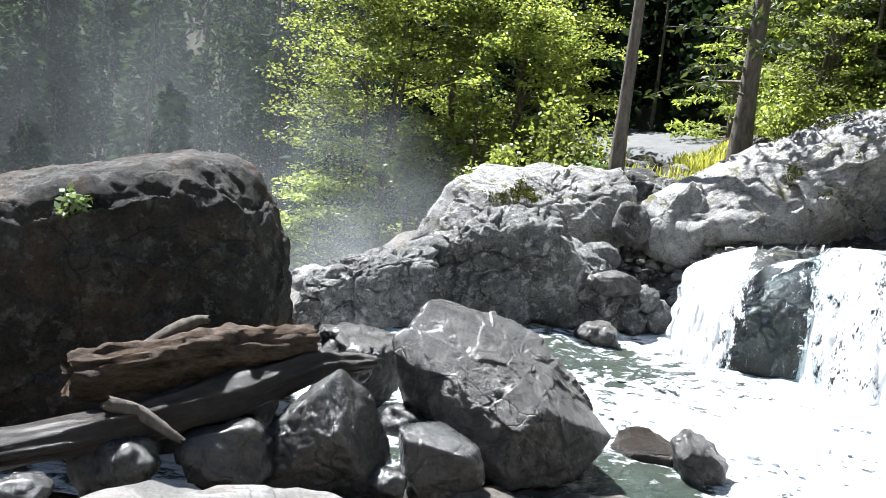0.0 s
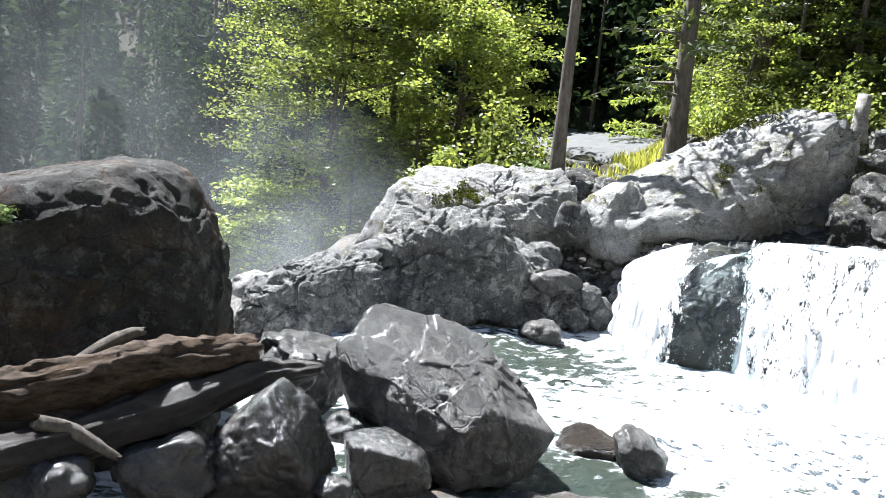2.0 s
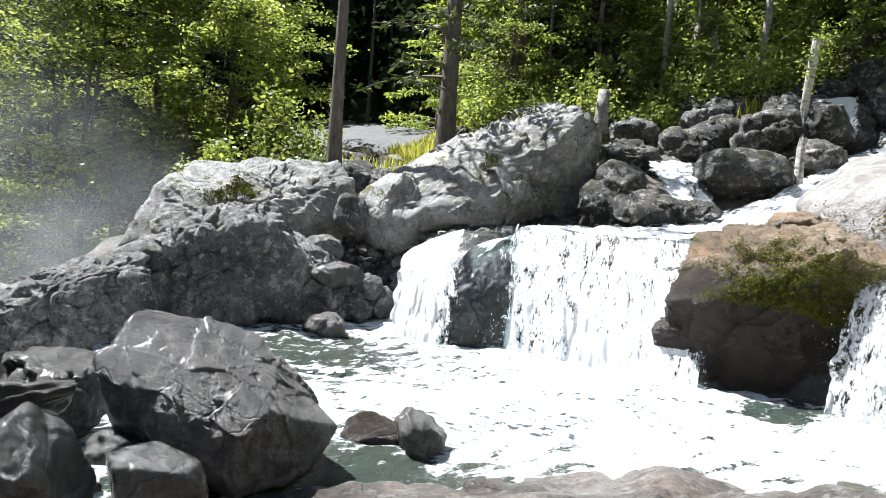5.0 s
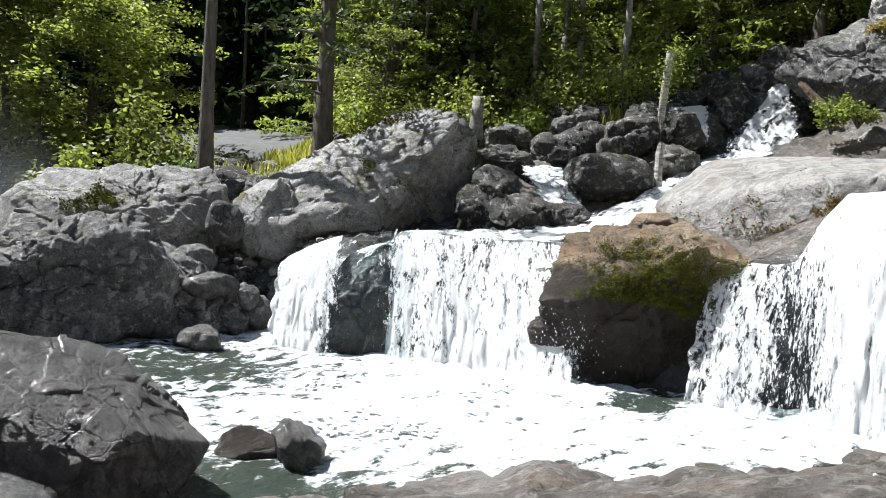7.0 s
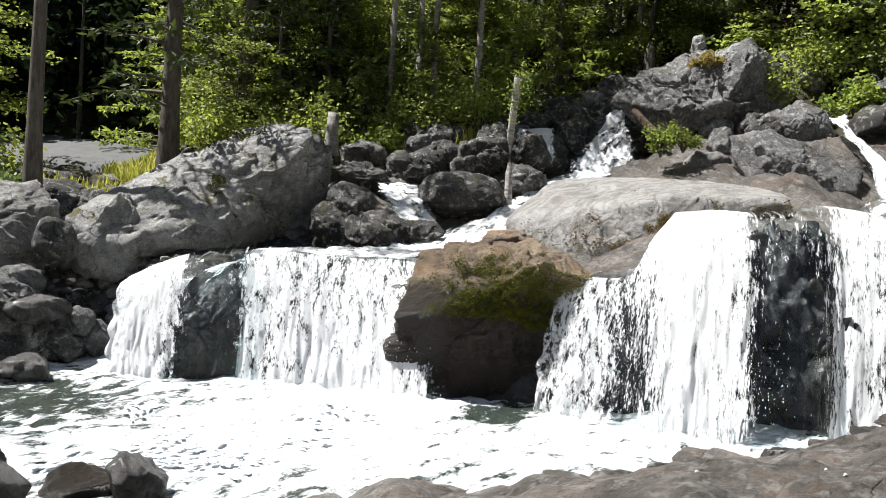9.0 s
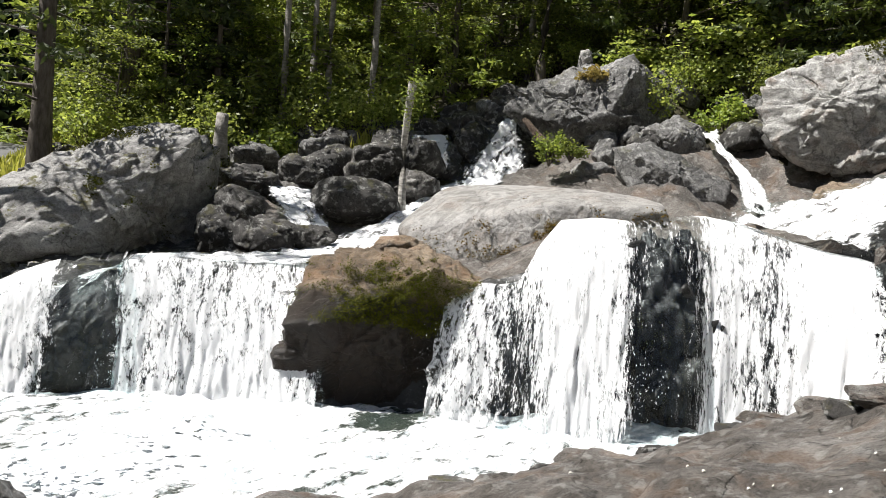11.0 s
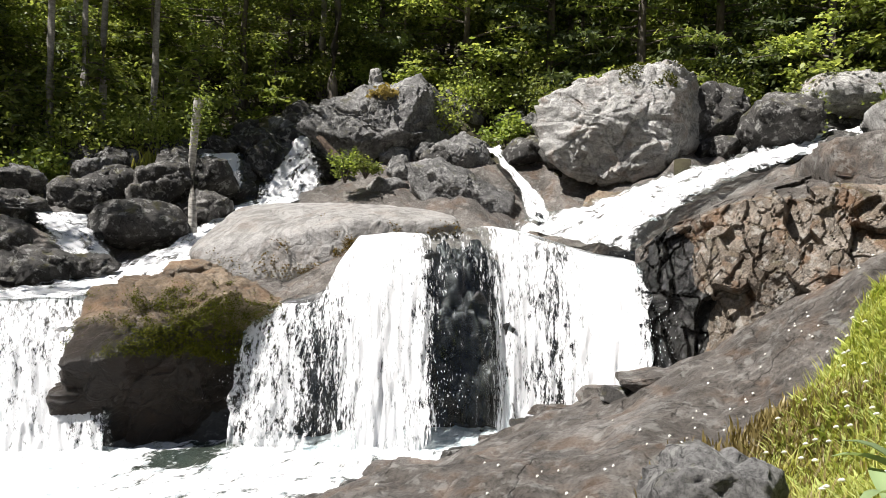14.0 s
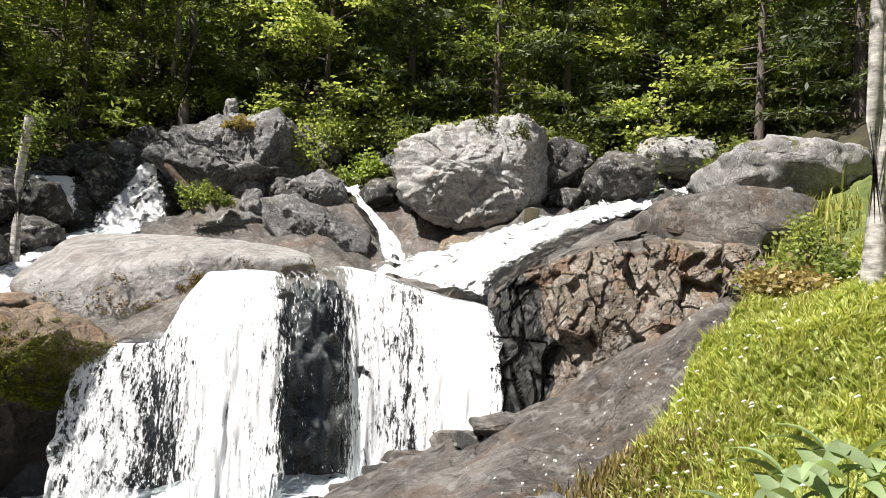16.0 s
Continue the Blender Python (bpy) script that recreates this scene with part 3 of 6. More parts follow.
def falling_sheet(columns, label, seed, nu=90, nv=130, lumps=0.055):
    """A curtain of falling water. columns: lip x y z, foot x y z, and how well it covers the rock at the top and at the foot."""
    lip = np.array([c[0] for c in columns], dtype=float)
    foot = np.array([c[1] for c in columns], dtype=float)
    veil = np.array([c[2] for c in columns], dtype=float)
    d = np.concatenate([[0], np.cumsum(np.linalg.norm(np.diff((lip + foot) / 2, axis=0), axis=1))])
    across = np.linspace(0, d[-1], nv)
    lip = np.stack([np.interp(across, d, lip[:, k]) for k in range(3)], 1)
    foot = np.stack([np.interp(across, d, foot[:, k]) for k in range(3)], 1)
    veil = np.stack([np.interp(across, d, veil[:, k]) for k in range(2)], 1)
    verts, uv, cover = [], [], []
    for i in range(nu):
        h = i / (nu - 1)
        for j in range(nv):
            a, b = lip[j], foot[j]
            out = a - b
            out[2] = 0
            if h < 0.1:
                p = a + out / max(np.linalg.norm(out), 0.3) * (0.1 - h) * 7 + np.array([0, 0, (0.1 - h) * 0.5])
                k = 0.0
            else:
                k = (h - 0.1) / 0.9
                p = a + (b - a) * np.array([k ** 0.62, k ** 0.62, k ** 1.12])
            q = Vector((across[j] * 2.4 + seed, k * 1.6, seed))
            ragged = max(0.0, 1 - min(j, nv - 1 - j) / 6)
            p = p + np.array([0.16 * noise.noise(Vector((k * 5, seed, j))) * ragged, 0.16 * noise.noise(Vector((seed, k * 5, j + 3))) * ragged, 0])
            lump = lumps * (fbm(q, 4) * 0.9 + 0.8 * fbm(Vector((across[j] * 8 + seed, k * 4.0, 0)), 3)) * (0.35 + k)
            n = -out / max(np.linalg.norm(out), 0.3)
            verts.append((p[0] + n[0] * lump, p[1] + n[1] * lump, p[2] + 0.3 * lump))
            uv.append((across[j] + seed, k * 3.0))
            cover.append(veil[j][0] * (1 - k) + veil[j][1] * k)
    ob = mesh_object("waterfall", verts, grid_faces(nu, nv), FALL_FOAM, uv=uv)
    at = ob.data.attributes.new("veil", "FLOAT", "POINT")
    at.data.foreach_set("value", np.array(cover, dtype=np.float32))
    return tagged(ob, label, "waterfall", kind="structure")


FALL_LEFT = [((5.95, 11.4, 1.9), (5.45, 10.65, -0.1), (-0.14, -0.1)), ((6.1, 11.3, 1.95), (5.55, 10.5, -0.1), (0.04, 0.02)), ((6.6, 11.0, 2.0), (5.9, 9.9, -0.1), (0.02, 0.02)), ((7.46, 10.6, 2.01), (6.5, 9.3, -0.1), (-0.01, 0.08)),
             ((8.0, 10.0, 2.0), (7.0, 8.7, -0.1), (0.01, 0.06)), ((8.5, 9.5, 1.93), (7.35, 8.15, -0.1), (-0.01, 0.04))]
FALL_RIGHT = [((9.52, 7.18, 1.99), (8.55, 6.82, -0.03), (-0.026, -0.007)),
              ((9.77, 6.86, 1.98), (8.68, 6.40, -0.04), (0.011, 0.019)),
              ((10.10, 6.59, 2.00), (8.91, 5.96, -0.04), (-0.007, 0.011)),
              ((10.31, 6.45, 2.07), (9.08, 5.63, -0.05), (-0.044, -0.098)),
              ((10.68, 6.43, 2.46), (9.25, 5.39, -0.05), (0.019, -0.061)),
              ((11.18, 6.20, 3.12), (9.45, 5.03, -0.05), (0.083, 0.065)),
              ((11.65, 5.78, 3.21), (9.67, 4.63, -0.06), (0.083, 0.046)),
              ((11.93, 5.46, 3.21), (9.87, 4.26, -0.06), (0.038, 0.002)),
              ((12.13, 5.27, 3.20), (10.02, 4.05, -0.07), (-0.08, -0.134)),
              ((12.45, 4.80, 3.30), (10.35, 3.60, -0.07), (-0.088, -0.232)),
              ((12.68, 4.50, 3.39), (10.58, 3.43, -0.07), (-0.053, -0.124)),
              ((12.77, 4.26, 3.39), (10.95, 3.32, -0.32), (0.038, 0.038)),
              ((12.94, 3.77, 3.31), (11.23, 3.04, -0.21), (0.028, 0.019)),
              ((12.97, 3.30, 3.18), (11.34, 2.63, -0.04), (-0.026, -0.035)),
              ((12.87, 2.91, 3.06), (11.41, 2.34, 0.05), (0.046, 0.028)),
              ((12.88, 2.41, 2.93), (11.50, 1.93, 0.29), (0.101, 0.101)),
              ((12.88, 1.93, 2.87), (11.59, 1.45, 0.56), (0.101, 0.101)),
              ((12.81, 1.71, 2.84), (11.63, 1.18, 0.80), (-0.061, -0.053))]
FALL_LEFT.append(((8.65, 9.3, 1.9), (7.5, 7.95, -0.1), (-0.12, -0.08)))
THIN_FALL = [((4.2, 12.2, 1.35), (3.85, 11.6, -0.1), (0.02, 0.08)), ((4.6, 11.85, 1.6), (4.25, 11.1, -0.1), (0.08, 0.08)), ((4.9, 11.6, 1.75), (4.55, 10.75, -0.1), (0.05, -0.04)), ((5.15, 11.5, 1.85), (4.7, 10.55, -0.1), (-0.09, -0.2)), ((5.5, 11.4, 1.95), (4.95, 10.45, -0.1), (-0.12, -0.22)), ((5.95, 11.2, 1.98), (5.45, 10.3, -0.1), (-0.06, -0.08))]
falling_sheet(THIN_FALL, "thin white streaks of water over a black rock", 5.0)
falling_sheet(FALL_LEFT, "white waterfall dropping over a rock ledge into the pool", 1.0)
falling_sheet(FALL_RIGHT, "broad white waterfall veiling dark wet rock", 12.0, 110, 240)
ribbon("creek", [(20.6, -1.6, 6.2), (18.2, 0.6, 5.3), (16.3, 1.9, 4.7), (14.6, 3.3, 3.9), (13.3, 4.0, 3.55), (12.75, 4.1, 3.38)],
       [(20.0, -3.0, 6.15), (17.6, -0.9, 5.2), (15.8, 0.4, 4.55), (14.0, 1.35, 3.7), (13.2, 1.6, 3.38), (12.8, 1.7, 3.0)],
       CREEK_FOAM, "white cascade running down between boulders", 70, 20, 0.16, 20.0, "creek")
ribbon("waterfall", [(18.3, 6.7, 5.75), (17.6, 6.3, 5.5), (16.5, 5.1, 4.5), (15.8, 4.7, 3.7)],
       [(18.2, 6.2, 5.75), (17.5, 5.9, 5.4), (16.4, 4.5, 4.3), (15.5, 3.9, 3.6)],
       CREEK_FOAM, "thin side fall slipping between grey boulders", 40, 12, 0.08, 26.0, "waterfall")
ribbon("waterfall", [(16.9, 11.8, 6.0), (16.5, 11.7, 5.8), (15.5, 11.7, 4.8), (14.5, 11.6, 4.0)],
       [(16.9, 11.2, 6.0), (16.6, 11.1, 5.8), (16.0, 10.3, 4.8), (15.6, 9.9, 4.0)],
       CREEK_FOAM, "small white fall fanning out below a boulder", 40, 20, 0.14, 31.0, "waterfall")
ribbon("creek", [(15.3, 11.8, 4.14), (14.1, 11.9, 3.82), (12.6, 11.4, 3.25), (11.1, 11.0, 2.75), (9.9, 11.4, 2.35), (8.6, 11.4, 2.12), (7.2, 11.5, 2.07), (6.2, 11.5, 2.0)],
       [(15.2, 9.8, 4.12), (13.9, 10.8, 3.78), (12.4, 10.3, 3.12), (11.2, 9.8, 2.65), (10.2, 9.5, 2.33), (9.3, 9.3, 2.12), (8.6, 9.5, 2.05), (7.8, 10.0, 2.03)],
       CREEK_FOAM, "bright mountain creek rushing between dark boulders", 90, 26, 0.10, 36.0, "creek")
ribbon("creek", [(10.4, 14.0, 3.55), (9.9, 12.8, 3.15), (9.5, 11.6, 2.5)], [(11.4, 13.2, 3.5), (10.8, 12.2, 3.12), (10.4, 11.2, 2.55)],
       CREEK_FOAM, "side arm of the creek by an oval boulder", 30, 14, 0.06, 41.0, "creek")
ribbon("waterfall", [(14.6, 13.2, 5.3), (14.2, 13.0, 4.9), (13.9, 12.9, 4.5)], [(15.6, 12.6, 5.4), (15.1, 12.2, 4.9), (14.9, 12.0, 4.4)],
       CREEK_FOAM, "little white fall between dark stones", 24, 12, 0.08, 45.0, "waterfall")


# ---- boulders ----
def boulder(name, centre, size, face, mat, label, seed=0, cuts=(), level=4, facets=7, bite=0.78, rough=0.05, tilt=(0, 0), category="boulder", group="", grain=1.0, crack=0.35, chips=9, chunk=0.75):
    """A worn boulder: a rounded block cut by planes (given in its own axes: right, away, up, distance), broken into tilted facets and roughened.
    size: half its width, depth and height; face: the bearing that its front turns from."""
    rnd = random.Random(seed * 7 + 3)
    rng = np.random.default_rng(seed + 11)
    p, faces = unit_sphere(level)
    p = np.sign(p) * np.abs(p) ** 0.85
    p = p / np.abs(p).max()
    planes = [Vector(c[:3]).normalized()[:] + (c[3],) for c in cuts]
    for _ in range(facets):
        n = Vector((rnd.gauss(0, 1), rnd.gauss(0, 1), rnd.gauss(0, 0.8))).normalized()
        planes.append((*n, rnd.uniform(bite, bite + 0.16)))
    for nx, ny, nz, d in planes:
        n = np.array((nx, ny, nz))
        over = np.maximum(p @ n - d, 0)
        p = p - over[:, None] * n
    for _ in range(chips):
        n = np.array(Vector((rnd.gauss(0, 1), rnd.gauss(0, 1), rnd.gauss(0, 1))).normalized())
        reach = p @ n
        over = np.maximum(reach - reach.max() * rnd.uniform(0.80, 0.95), 0)
        p = p - over[:, None] * n
    low, top = p.min(0), p.max(0)
    p = (p - (low + top) / 2) / ((top - low) / 2) * np.array(size)
    lens = 0.5 * (size[0] + size[2])
    off = np.array((seed * 3.7, seed * 1.3, 0))
    bed = rng.normal(0, 1, 3)
    bed /= np.linalg.norm(bed)
    wob = np.array([noise.noise_vector(Vector(v / lens * 2.2 + off))[:] for v in p]) * lens
    k = np.zeros(len(p))
    for cells, amp, sway in ((14, 0.26, 0.10), (60, 0.5, 0.10), (300, 0.6, 0.05)):
        if cells * 8 > len(p):
            continue
        spot = p[rng.integers(0, len(p), cells)]
        q = p + wob * sway
        near = ((q[:, None, :] - spot[None]) ** 2).sum(2).argmin(1) if len(p) * cells < 3e6 else np.concatenate([((c[:, None, :] - spot[None]) ** 2).sum(2).argmin(1) for c in np.array_split(q, 8)])
        lean = rng.normal(0, 1, (cells, 3)) + bed * 0.8
        lean /= np.linalg.norm(lean, axis=1)[:, None]
        slab = lens * 1.6 / math.sqrt(cells)
        step = ((q - spot[near]) * lean[near]).sum(1) * amp + rng.normal(0, 0.09 if cells < 20 else 0.15, cells)[near] * slab
        k += np.clip(step, -slab * 0.45, slab * 0.45) * chunk
    k *= rough / 0.035 * 0.55
    out = []
    for v, d in zip(p, k):
        v = Vector(v)
        q = v * (1.0 / lens) + Vector(off)
        w = q + noise.noise_vector(q * 1.7) * 0.35
        dist = noise.voronoi(Vector((w.x * 1.1, w.y * 1.1, w.z * 1.9)))[0]
        e = fbm(q * 1.4, 3) * 0.6 + 0.6 * fbm(q * 4.5, 5) * grain - 1.2 * max(0.0, 1 - (dist[1] - dist[0]) / 0.05) * crack
        out.append(v + v.normalized() * (d + e * rough * lens))
    ob = mesh_object(name, out, faces, mat)
    ob.matrix_world = pose(*centre, tilt[0], tilt[1], face)
    return tagged(ob, label, category, group)


def moss_on(ob, spots, label, count, size=0.05, mat=None, name="moss", lift=0.02):
    """Cushions of moss growing on a rock's skin. spots: which points of the skin, by place and slope."""
    rng = np.random.default_rng(count)
    cen = []
    for v in ob.data.vertices:
        w = ob.matrix_world @ v.co
        n = ob.matrix_world.to_3x3() @ v.normal
        if spots(w, n):
            cen.append((w + n * lift)[:])
    if len(cen) < 4:
        return None
    p, f = leaf_cloud(cen, (0.03, 0.03, 0.025), count, size, rng, -0.2, 0.7)
    return tagged(mesh_object(name, p, f, mat or MOSS_LEAF, smooth=False), label, "moss", kind="stuff")


broken_rock("boulder", (-3.3, 6.6, 1.12), 20, [(-0.24, -0.1, 1.17), (1.02, 0.3, 1.47), (1.41, 0.3, 1.36), (1.65, 0.35, 1.11), (1.81, 0.3, 0.61), (1.95, 0.2, -0.04), (1.95, 0.1, -0.44), (-2.3, -0.7, 0.55), (-0.2, -0.8, 1.1), (0.85, -0.7, 1.24), (1.4, -0.6, 0.95), (-2.3, -1.25, 0), (1.45, -1.15, 0), (-2.2, -1, -1.5), (1.5, -0.9, -1.4), (-2.3, 0.9, 0.5), (0.3, 1, 1.25), (1.4, 1, 1.1), (1.9, 0.9, -0.4), (1.8, 0.9, -1.4), (-2.2, 1, -1.5)],
            BOULDER_DARK, "huge dark brown boulder with rounded top and damp shaded face", 1, 7, 9, 0.03, 0.35, 0.10, (-0.1, 0.1, 1), 0.42, 0.6, 0.8)
broken_rock("boulder", (-0.79, 5.34, 0.58), 8, [(-0.54, -0.1, -0.09), (-0.2, 0, 0.29), (0.09, 0.05, 0.49), (-0.03, -0.2, 0.42), (0.37, 0.1, 0.29), (0.54, 0.05, -0.1), (0.32, -0.3, -0.17), (-0.34, -0.3, -0.22), (0.13, -0.4, 0.15), (0, 0.45, 0.25), (-0.4, 0.4, -0.4), (0.45, 0.4, -0.4), (-0.5, -0.2, -0.6), (0.4, -0.2, -0.6)],
            WET_ROCK, "wet black boulder with a gleaming top facet", 2, 6, 30, 0.012, 0.4, 0, (0, 0, 1), 0.3, 0.5)
broken_rock("stone", (0.16, 5.5, 0.36), -2, [(-0.37, 0, 0.29), (-0.04, 0.15, 0.3), (0.31, 0.1, 0.14), (0.37, -0.1, -0.05), (-0.15, -0.3, -0.11), (-0.27, -0.25, 0.03), (-0.28, -0.25, 0.28), (0.22, -0.2, 0.16), (-0.3, 0.3, -0.3), (0.35, 0.3, -0.3), (0, 0.35, 0.2), (0, -0.2, -0.4)],
            WET_ROCK, "wet dark stone with shiny flat top", 3, 6, 26, 0.012, 0.4, 0, (0, 0, 1), 0.3, 0.5, category="stone")
boulder("stone", (-0.24, 5.19, 0.28), (0.15, 0.14, 0.12), 3, WET_ROCK, "small wet stone by the driftwood", 4, (), 4, category="stone")
boulder("stone", (-0.17, 6.2, 0.42), (0.25, 0.2, 0.12), 2, WET_ROCK, "low wet stone by the driftwood", 5, (), 4, category="stone")
boulder("boulder", (-0.83, 7.7, 0.42), (0.58, 0.5, 0.44), 6, WET_GREY, "flat-topped wet grey rock in the outflow", 6, [(0.2, -0.1, 1, 0.6)], 5)
boulder("stone", (-0.73, 6.7, 0.75), (0.17, 0.16, 0.18), 6, WET_GREY, "pale knob of stone", 7, (), 4, category="stone")
boulder("stone", (-1.42, 4.95, 0.5), (0.34, 0.3, 0.27), 16, WET_ROCK, "dark stone under driftwood logs", 8, (), 4, category="stone")
boulder("stone", (-2.03, 4.5, 0.56), (0.27, 0.25, 0.2), 24, WET_ROCK, "dark stone under driftwood logs", 9, (), 4, category="stone")
boulder("stone", (-2.25, 3.8, 0.68), (0.18, 0.15, 0.1), 31, WET_ROCK, "dark stone beside a pale slab", 10, (), 4, category="stone")
broken_rock("boulder", (0.64, 6.3, 0.63), 0, [(-0.69, 0.5, 0.8), (-0.81, 0.3, 0.67), (-1.01, 0.1, 0.48), (-0.95, 0, 0.19), (-0.83, -0.1, 0.03), (-0.1, -0.5, -0.26), (0.13, -0.55, -0.56), (0.75, -0.25, -0.54), (1.09, 0, -0.2), (0.64, 0.2, 0.14), (0.42, 0.5, 0.53), (0.16, 0.6, 0.64), (0.1, -0.55, -0.11), (0.35, -0.42, 0.11), (0.4, 1, -0.6), (-0.8, 0.9, -0.6), (0.95, 0.6, -0.6), (-0.75, 0.3, -0.7)],
            WET_GREY, "large tilted slab-like grey boulder, wet and glossy", 11, 7, 60, 0.012, 0.6, 0.01, (-0.5, -0.6, 0.6), 0.16, 0.25)
boulder("stone", (2.32, 7.13, 0.0), (0.38, 0.3, 0.2), -18, BROWN_ROCK, "half-sunk brown stone in clear water", 12, (), 4, category="stone")
boulder("stone", (2.67, 6.62, 0.16), (0.26, 0.24, 0.3), -22, WET_GREY, "pointed wet stone at the pool edge", 13, [(0.5, 0, 0.7, 0.6)], 4, category="stone")
boulder("stone", (2.75, 11.8, 0.12), (0.36, 0.3, 0.24), -13, WET_GREY, "rounded stone in the pool", 14, (), 4, category="stone")
granite_low = broken_rock("boulder", (1.6, 14.6, 1.55), -6, [(-2.24, -0.6, -0.45), (-1.69, 0, 0.79), (-1.07, 0.6, 1.27), (0.72, 0.4, 1.22), (0.6, -0.7, 0.39), (0.32, -0.8, 0.45), (1.83, 0.7, 1.39), (2.25, 0.4, 0.97), (2.3, 0.2, 0.41), (1.18, -0.5, -0.23), (0.68, -0.9, -0.35), (-2, 1.2, -0.8), (2, 1.2, -0.8), (-1, 1.3, 0.8), (1.6, 1.3, 1.1), (-2.2, -0.6, -1.3), (2.2, 0, -1.3)],
            GRANITE, "pale granite boulder with lichen and moss spots", 15, 7, 60, 0.02, 1.1, 0.04, (-0.5, -0.3, 0.8), 0.3, 1.8)
broken_rock("rock_outcrop", (-1.2, 11.9, 0.25), 6, [(-1.22, 0, -0.06), (-0.97, 0.1, 0.33), (-0.44, 0.3, 0.64), (0.42, 0.5, 0.89), (1.13, 0.6, 0.94), (-0.82, -0.5, 0.26), (0.32, -0.4, 0.72), (1.06, -0.4, 0.79), (-1.09, -0.4, -0.49), (0.51, -0.7, -0.37), (1.26, -0.6, -0.34), (-1.2, 0.9, -1), (1.2, 0.9, -1), (-0.9, 0.8, 0.1), (1.1, 0.9, 0.8)],
            GRANITE_GREY, "water-worn grey bedrock with scooped hollows", 16, 7, 24, 0.04, 1.0, 0, (0, 0, 1), 0.3, 2.2, 1.0, "rock", 0.22)
broken_rock("rock_outcrop", (0.86, 13.1, 0.7), -4, [(-1.82, -0.2, 0.3), (-1.11, -0.2, 0.56), (-0.43, 0, 0.93), (0.06, 0.1, 1.23), (0.88, 0.1, 1.35), (1.16, 0, 1.11), (1.58, 0, 0.82), (-1.44, -0.6, 0.19), (-0.2, -0.5, 0.86), (0.87, -0.5, 1.17), (1.42, -0.5, 0.76), (-1.6, -0.7, -1.16), (0.64, -0.75, -0.72), (1.76, -0.6, -0.51), (-1.7, 0.9, -1.2), (1.6, 0.9, -1.2), (-1.4, 0.9, 0.2), (1.2, 0.9, 0.8)],
            GRANITE_GREY, "water-worn grey bedrock with a pale rounded crest", 17, 7, 24, 0.035, 1.0, 0, (0, 0, 1), 0.3, 2.2, 1.0, "rock", 0.20)
broken_rock("rock_outcrop", (2.7, 13.4, 0.45), -11, [(-0.41, 0, 0.98), (-0.11, 0.2, 1.05), (0.29, 0, 0.44), (1.05, 0, 0.22), (1.32, 0.1, -0.2), (-0.25, -0.6, 0.66), (0.82, -0.6, 0.16), (-1.06, -0.9, -0.56), (1.1, -0.6, -0.4), (1.5, 0, -0.42), (-1.2, 0.8, -0.8), (1.2, 0.8, -0.9), (-0.3, 0.8, 0.8)],
            GRANITE_GREY, "fractured grey bedrock along the pool", 18, 7, 24, 0.035, 1.2, 0, (0, 0, 1), 0.3, 2.2, 1.0, "rock", 0.15)
boulder("stone", (-2.1, 12.5, 0.42), (0.6, 0.4, 0.28), 10, GRANITE, "pale worn stone ledge", 19, (), 4, category="stone")
for i, (c, s) in enumerate([((3.08, 12.85, 0.85), (.53, .4, .24)), ((3.83, 12.9, .62), (.22, .2, .25)), ((4.06, 12.9, .3), (.25, .22, .32)), ((3.63, 13.9, 1.9), (.36, .3, .42)), ((3.03, 13.6, 1.25), (.38, .3, .26))]):
    boulder("stone", c, s, -14, GRANITE_GREY if i else WET_GREY, "grey stone on the gravel bar", 20 + i, (), 4, category="stone", group="stones on the gravel bar")
massive = broken_rock("boulder", (6.5, 14.2, 2.75), -24, [(-2.36, -0.6, -0.35), (-1.73, -0.1, 0.18), (-0.69, 0.4, 0.76), (0.48, 0.8, 1.54), (1.32, 0.9, 1.88), (2.13, 0.6, 1.87), (2.68, 0.9, 1.38), (2.66, 0.9, 0.63), (2.48, 0.7, -0.25), (2.23, 0.3, -0.74), (0.3, -1.1, -0.91), (-0.28, -1.2, -0.8), (-1.76, -1.2, -0.87), (-2.13, -0.9, -1.16), (0.77, -1, 0.01), (2.1, -0.1, 1.68), (0.93, -0.2, -1.18), (-1.5, 1.5, -1.5), (2.2, 1.6, -1.5), (0.5, 1.6, 1.5), (2, 1.5, 1.5), (-1.6, 0.2, -1.5)],
            GRANITE, "massive pale granite boulder with moss and lichen", 26, 7, 60, 0.02, 1.2, 0.05, (-0.6, -0.5, 0.7), 0.4, 2.2)
boulder("boulder", (4.55, 14.3, 1.95), (0.75, 0.7, 0.85), -20, GRANITE, "pale boulder leaning against a larger one", 27, [(-0.75, 0, 0.7, 0.45), (0, -0.9, 0.3, 0.6)], 5, 5, 0.75)
broken_rock("boulder", (5.3, 11.15, 0.75), -24, [(0.61, 0.4, 0.99), (0.11, 0.1, 0.72), (-0.6, -0.2, 0.18), (-1.02, -0.35, -0.39), (-0.79, -0.45, -0.77), (0.45, -0.45, -0.82), (0.55, -0.2, 0.2), (-0.17, -0.4, 0.22), (0.6, 0.8, 1), (-0.3, 0.8, 0.8), (-1, 0.6, -0.8), (0.7, 0.8, -1)],
            BLACK_WET, "black wet rock splitting the waterfall", 28, 6, 12, 0.03, 0.4, 0, (0, 0, 1), 0.3, 0.4, 1.0, "boulder", 0.05)
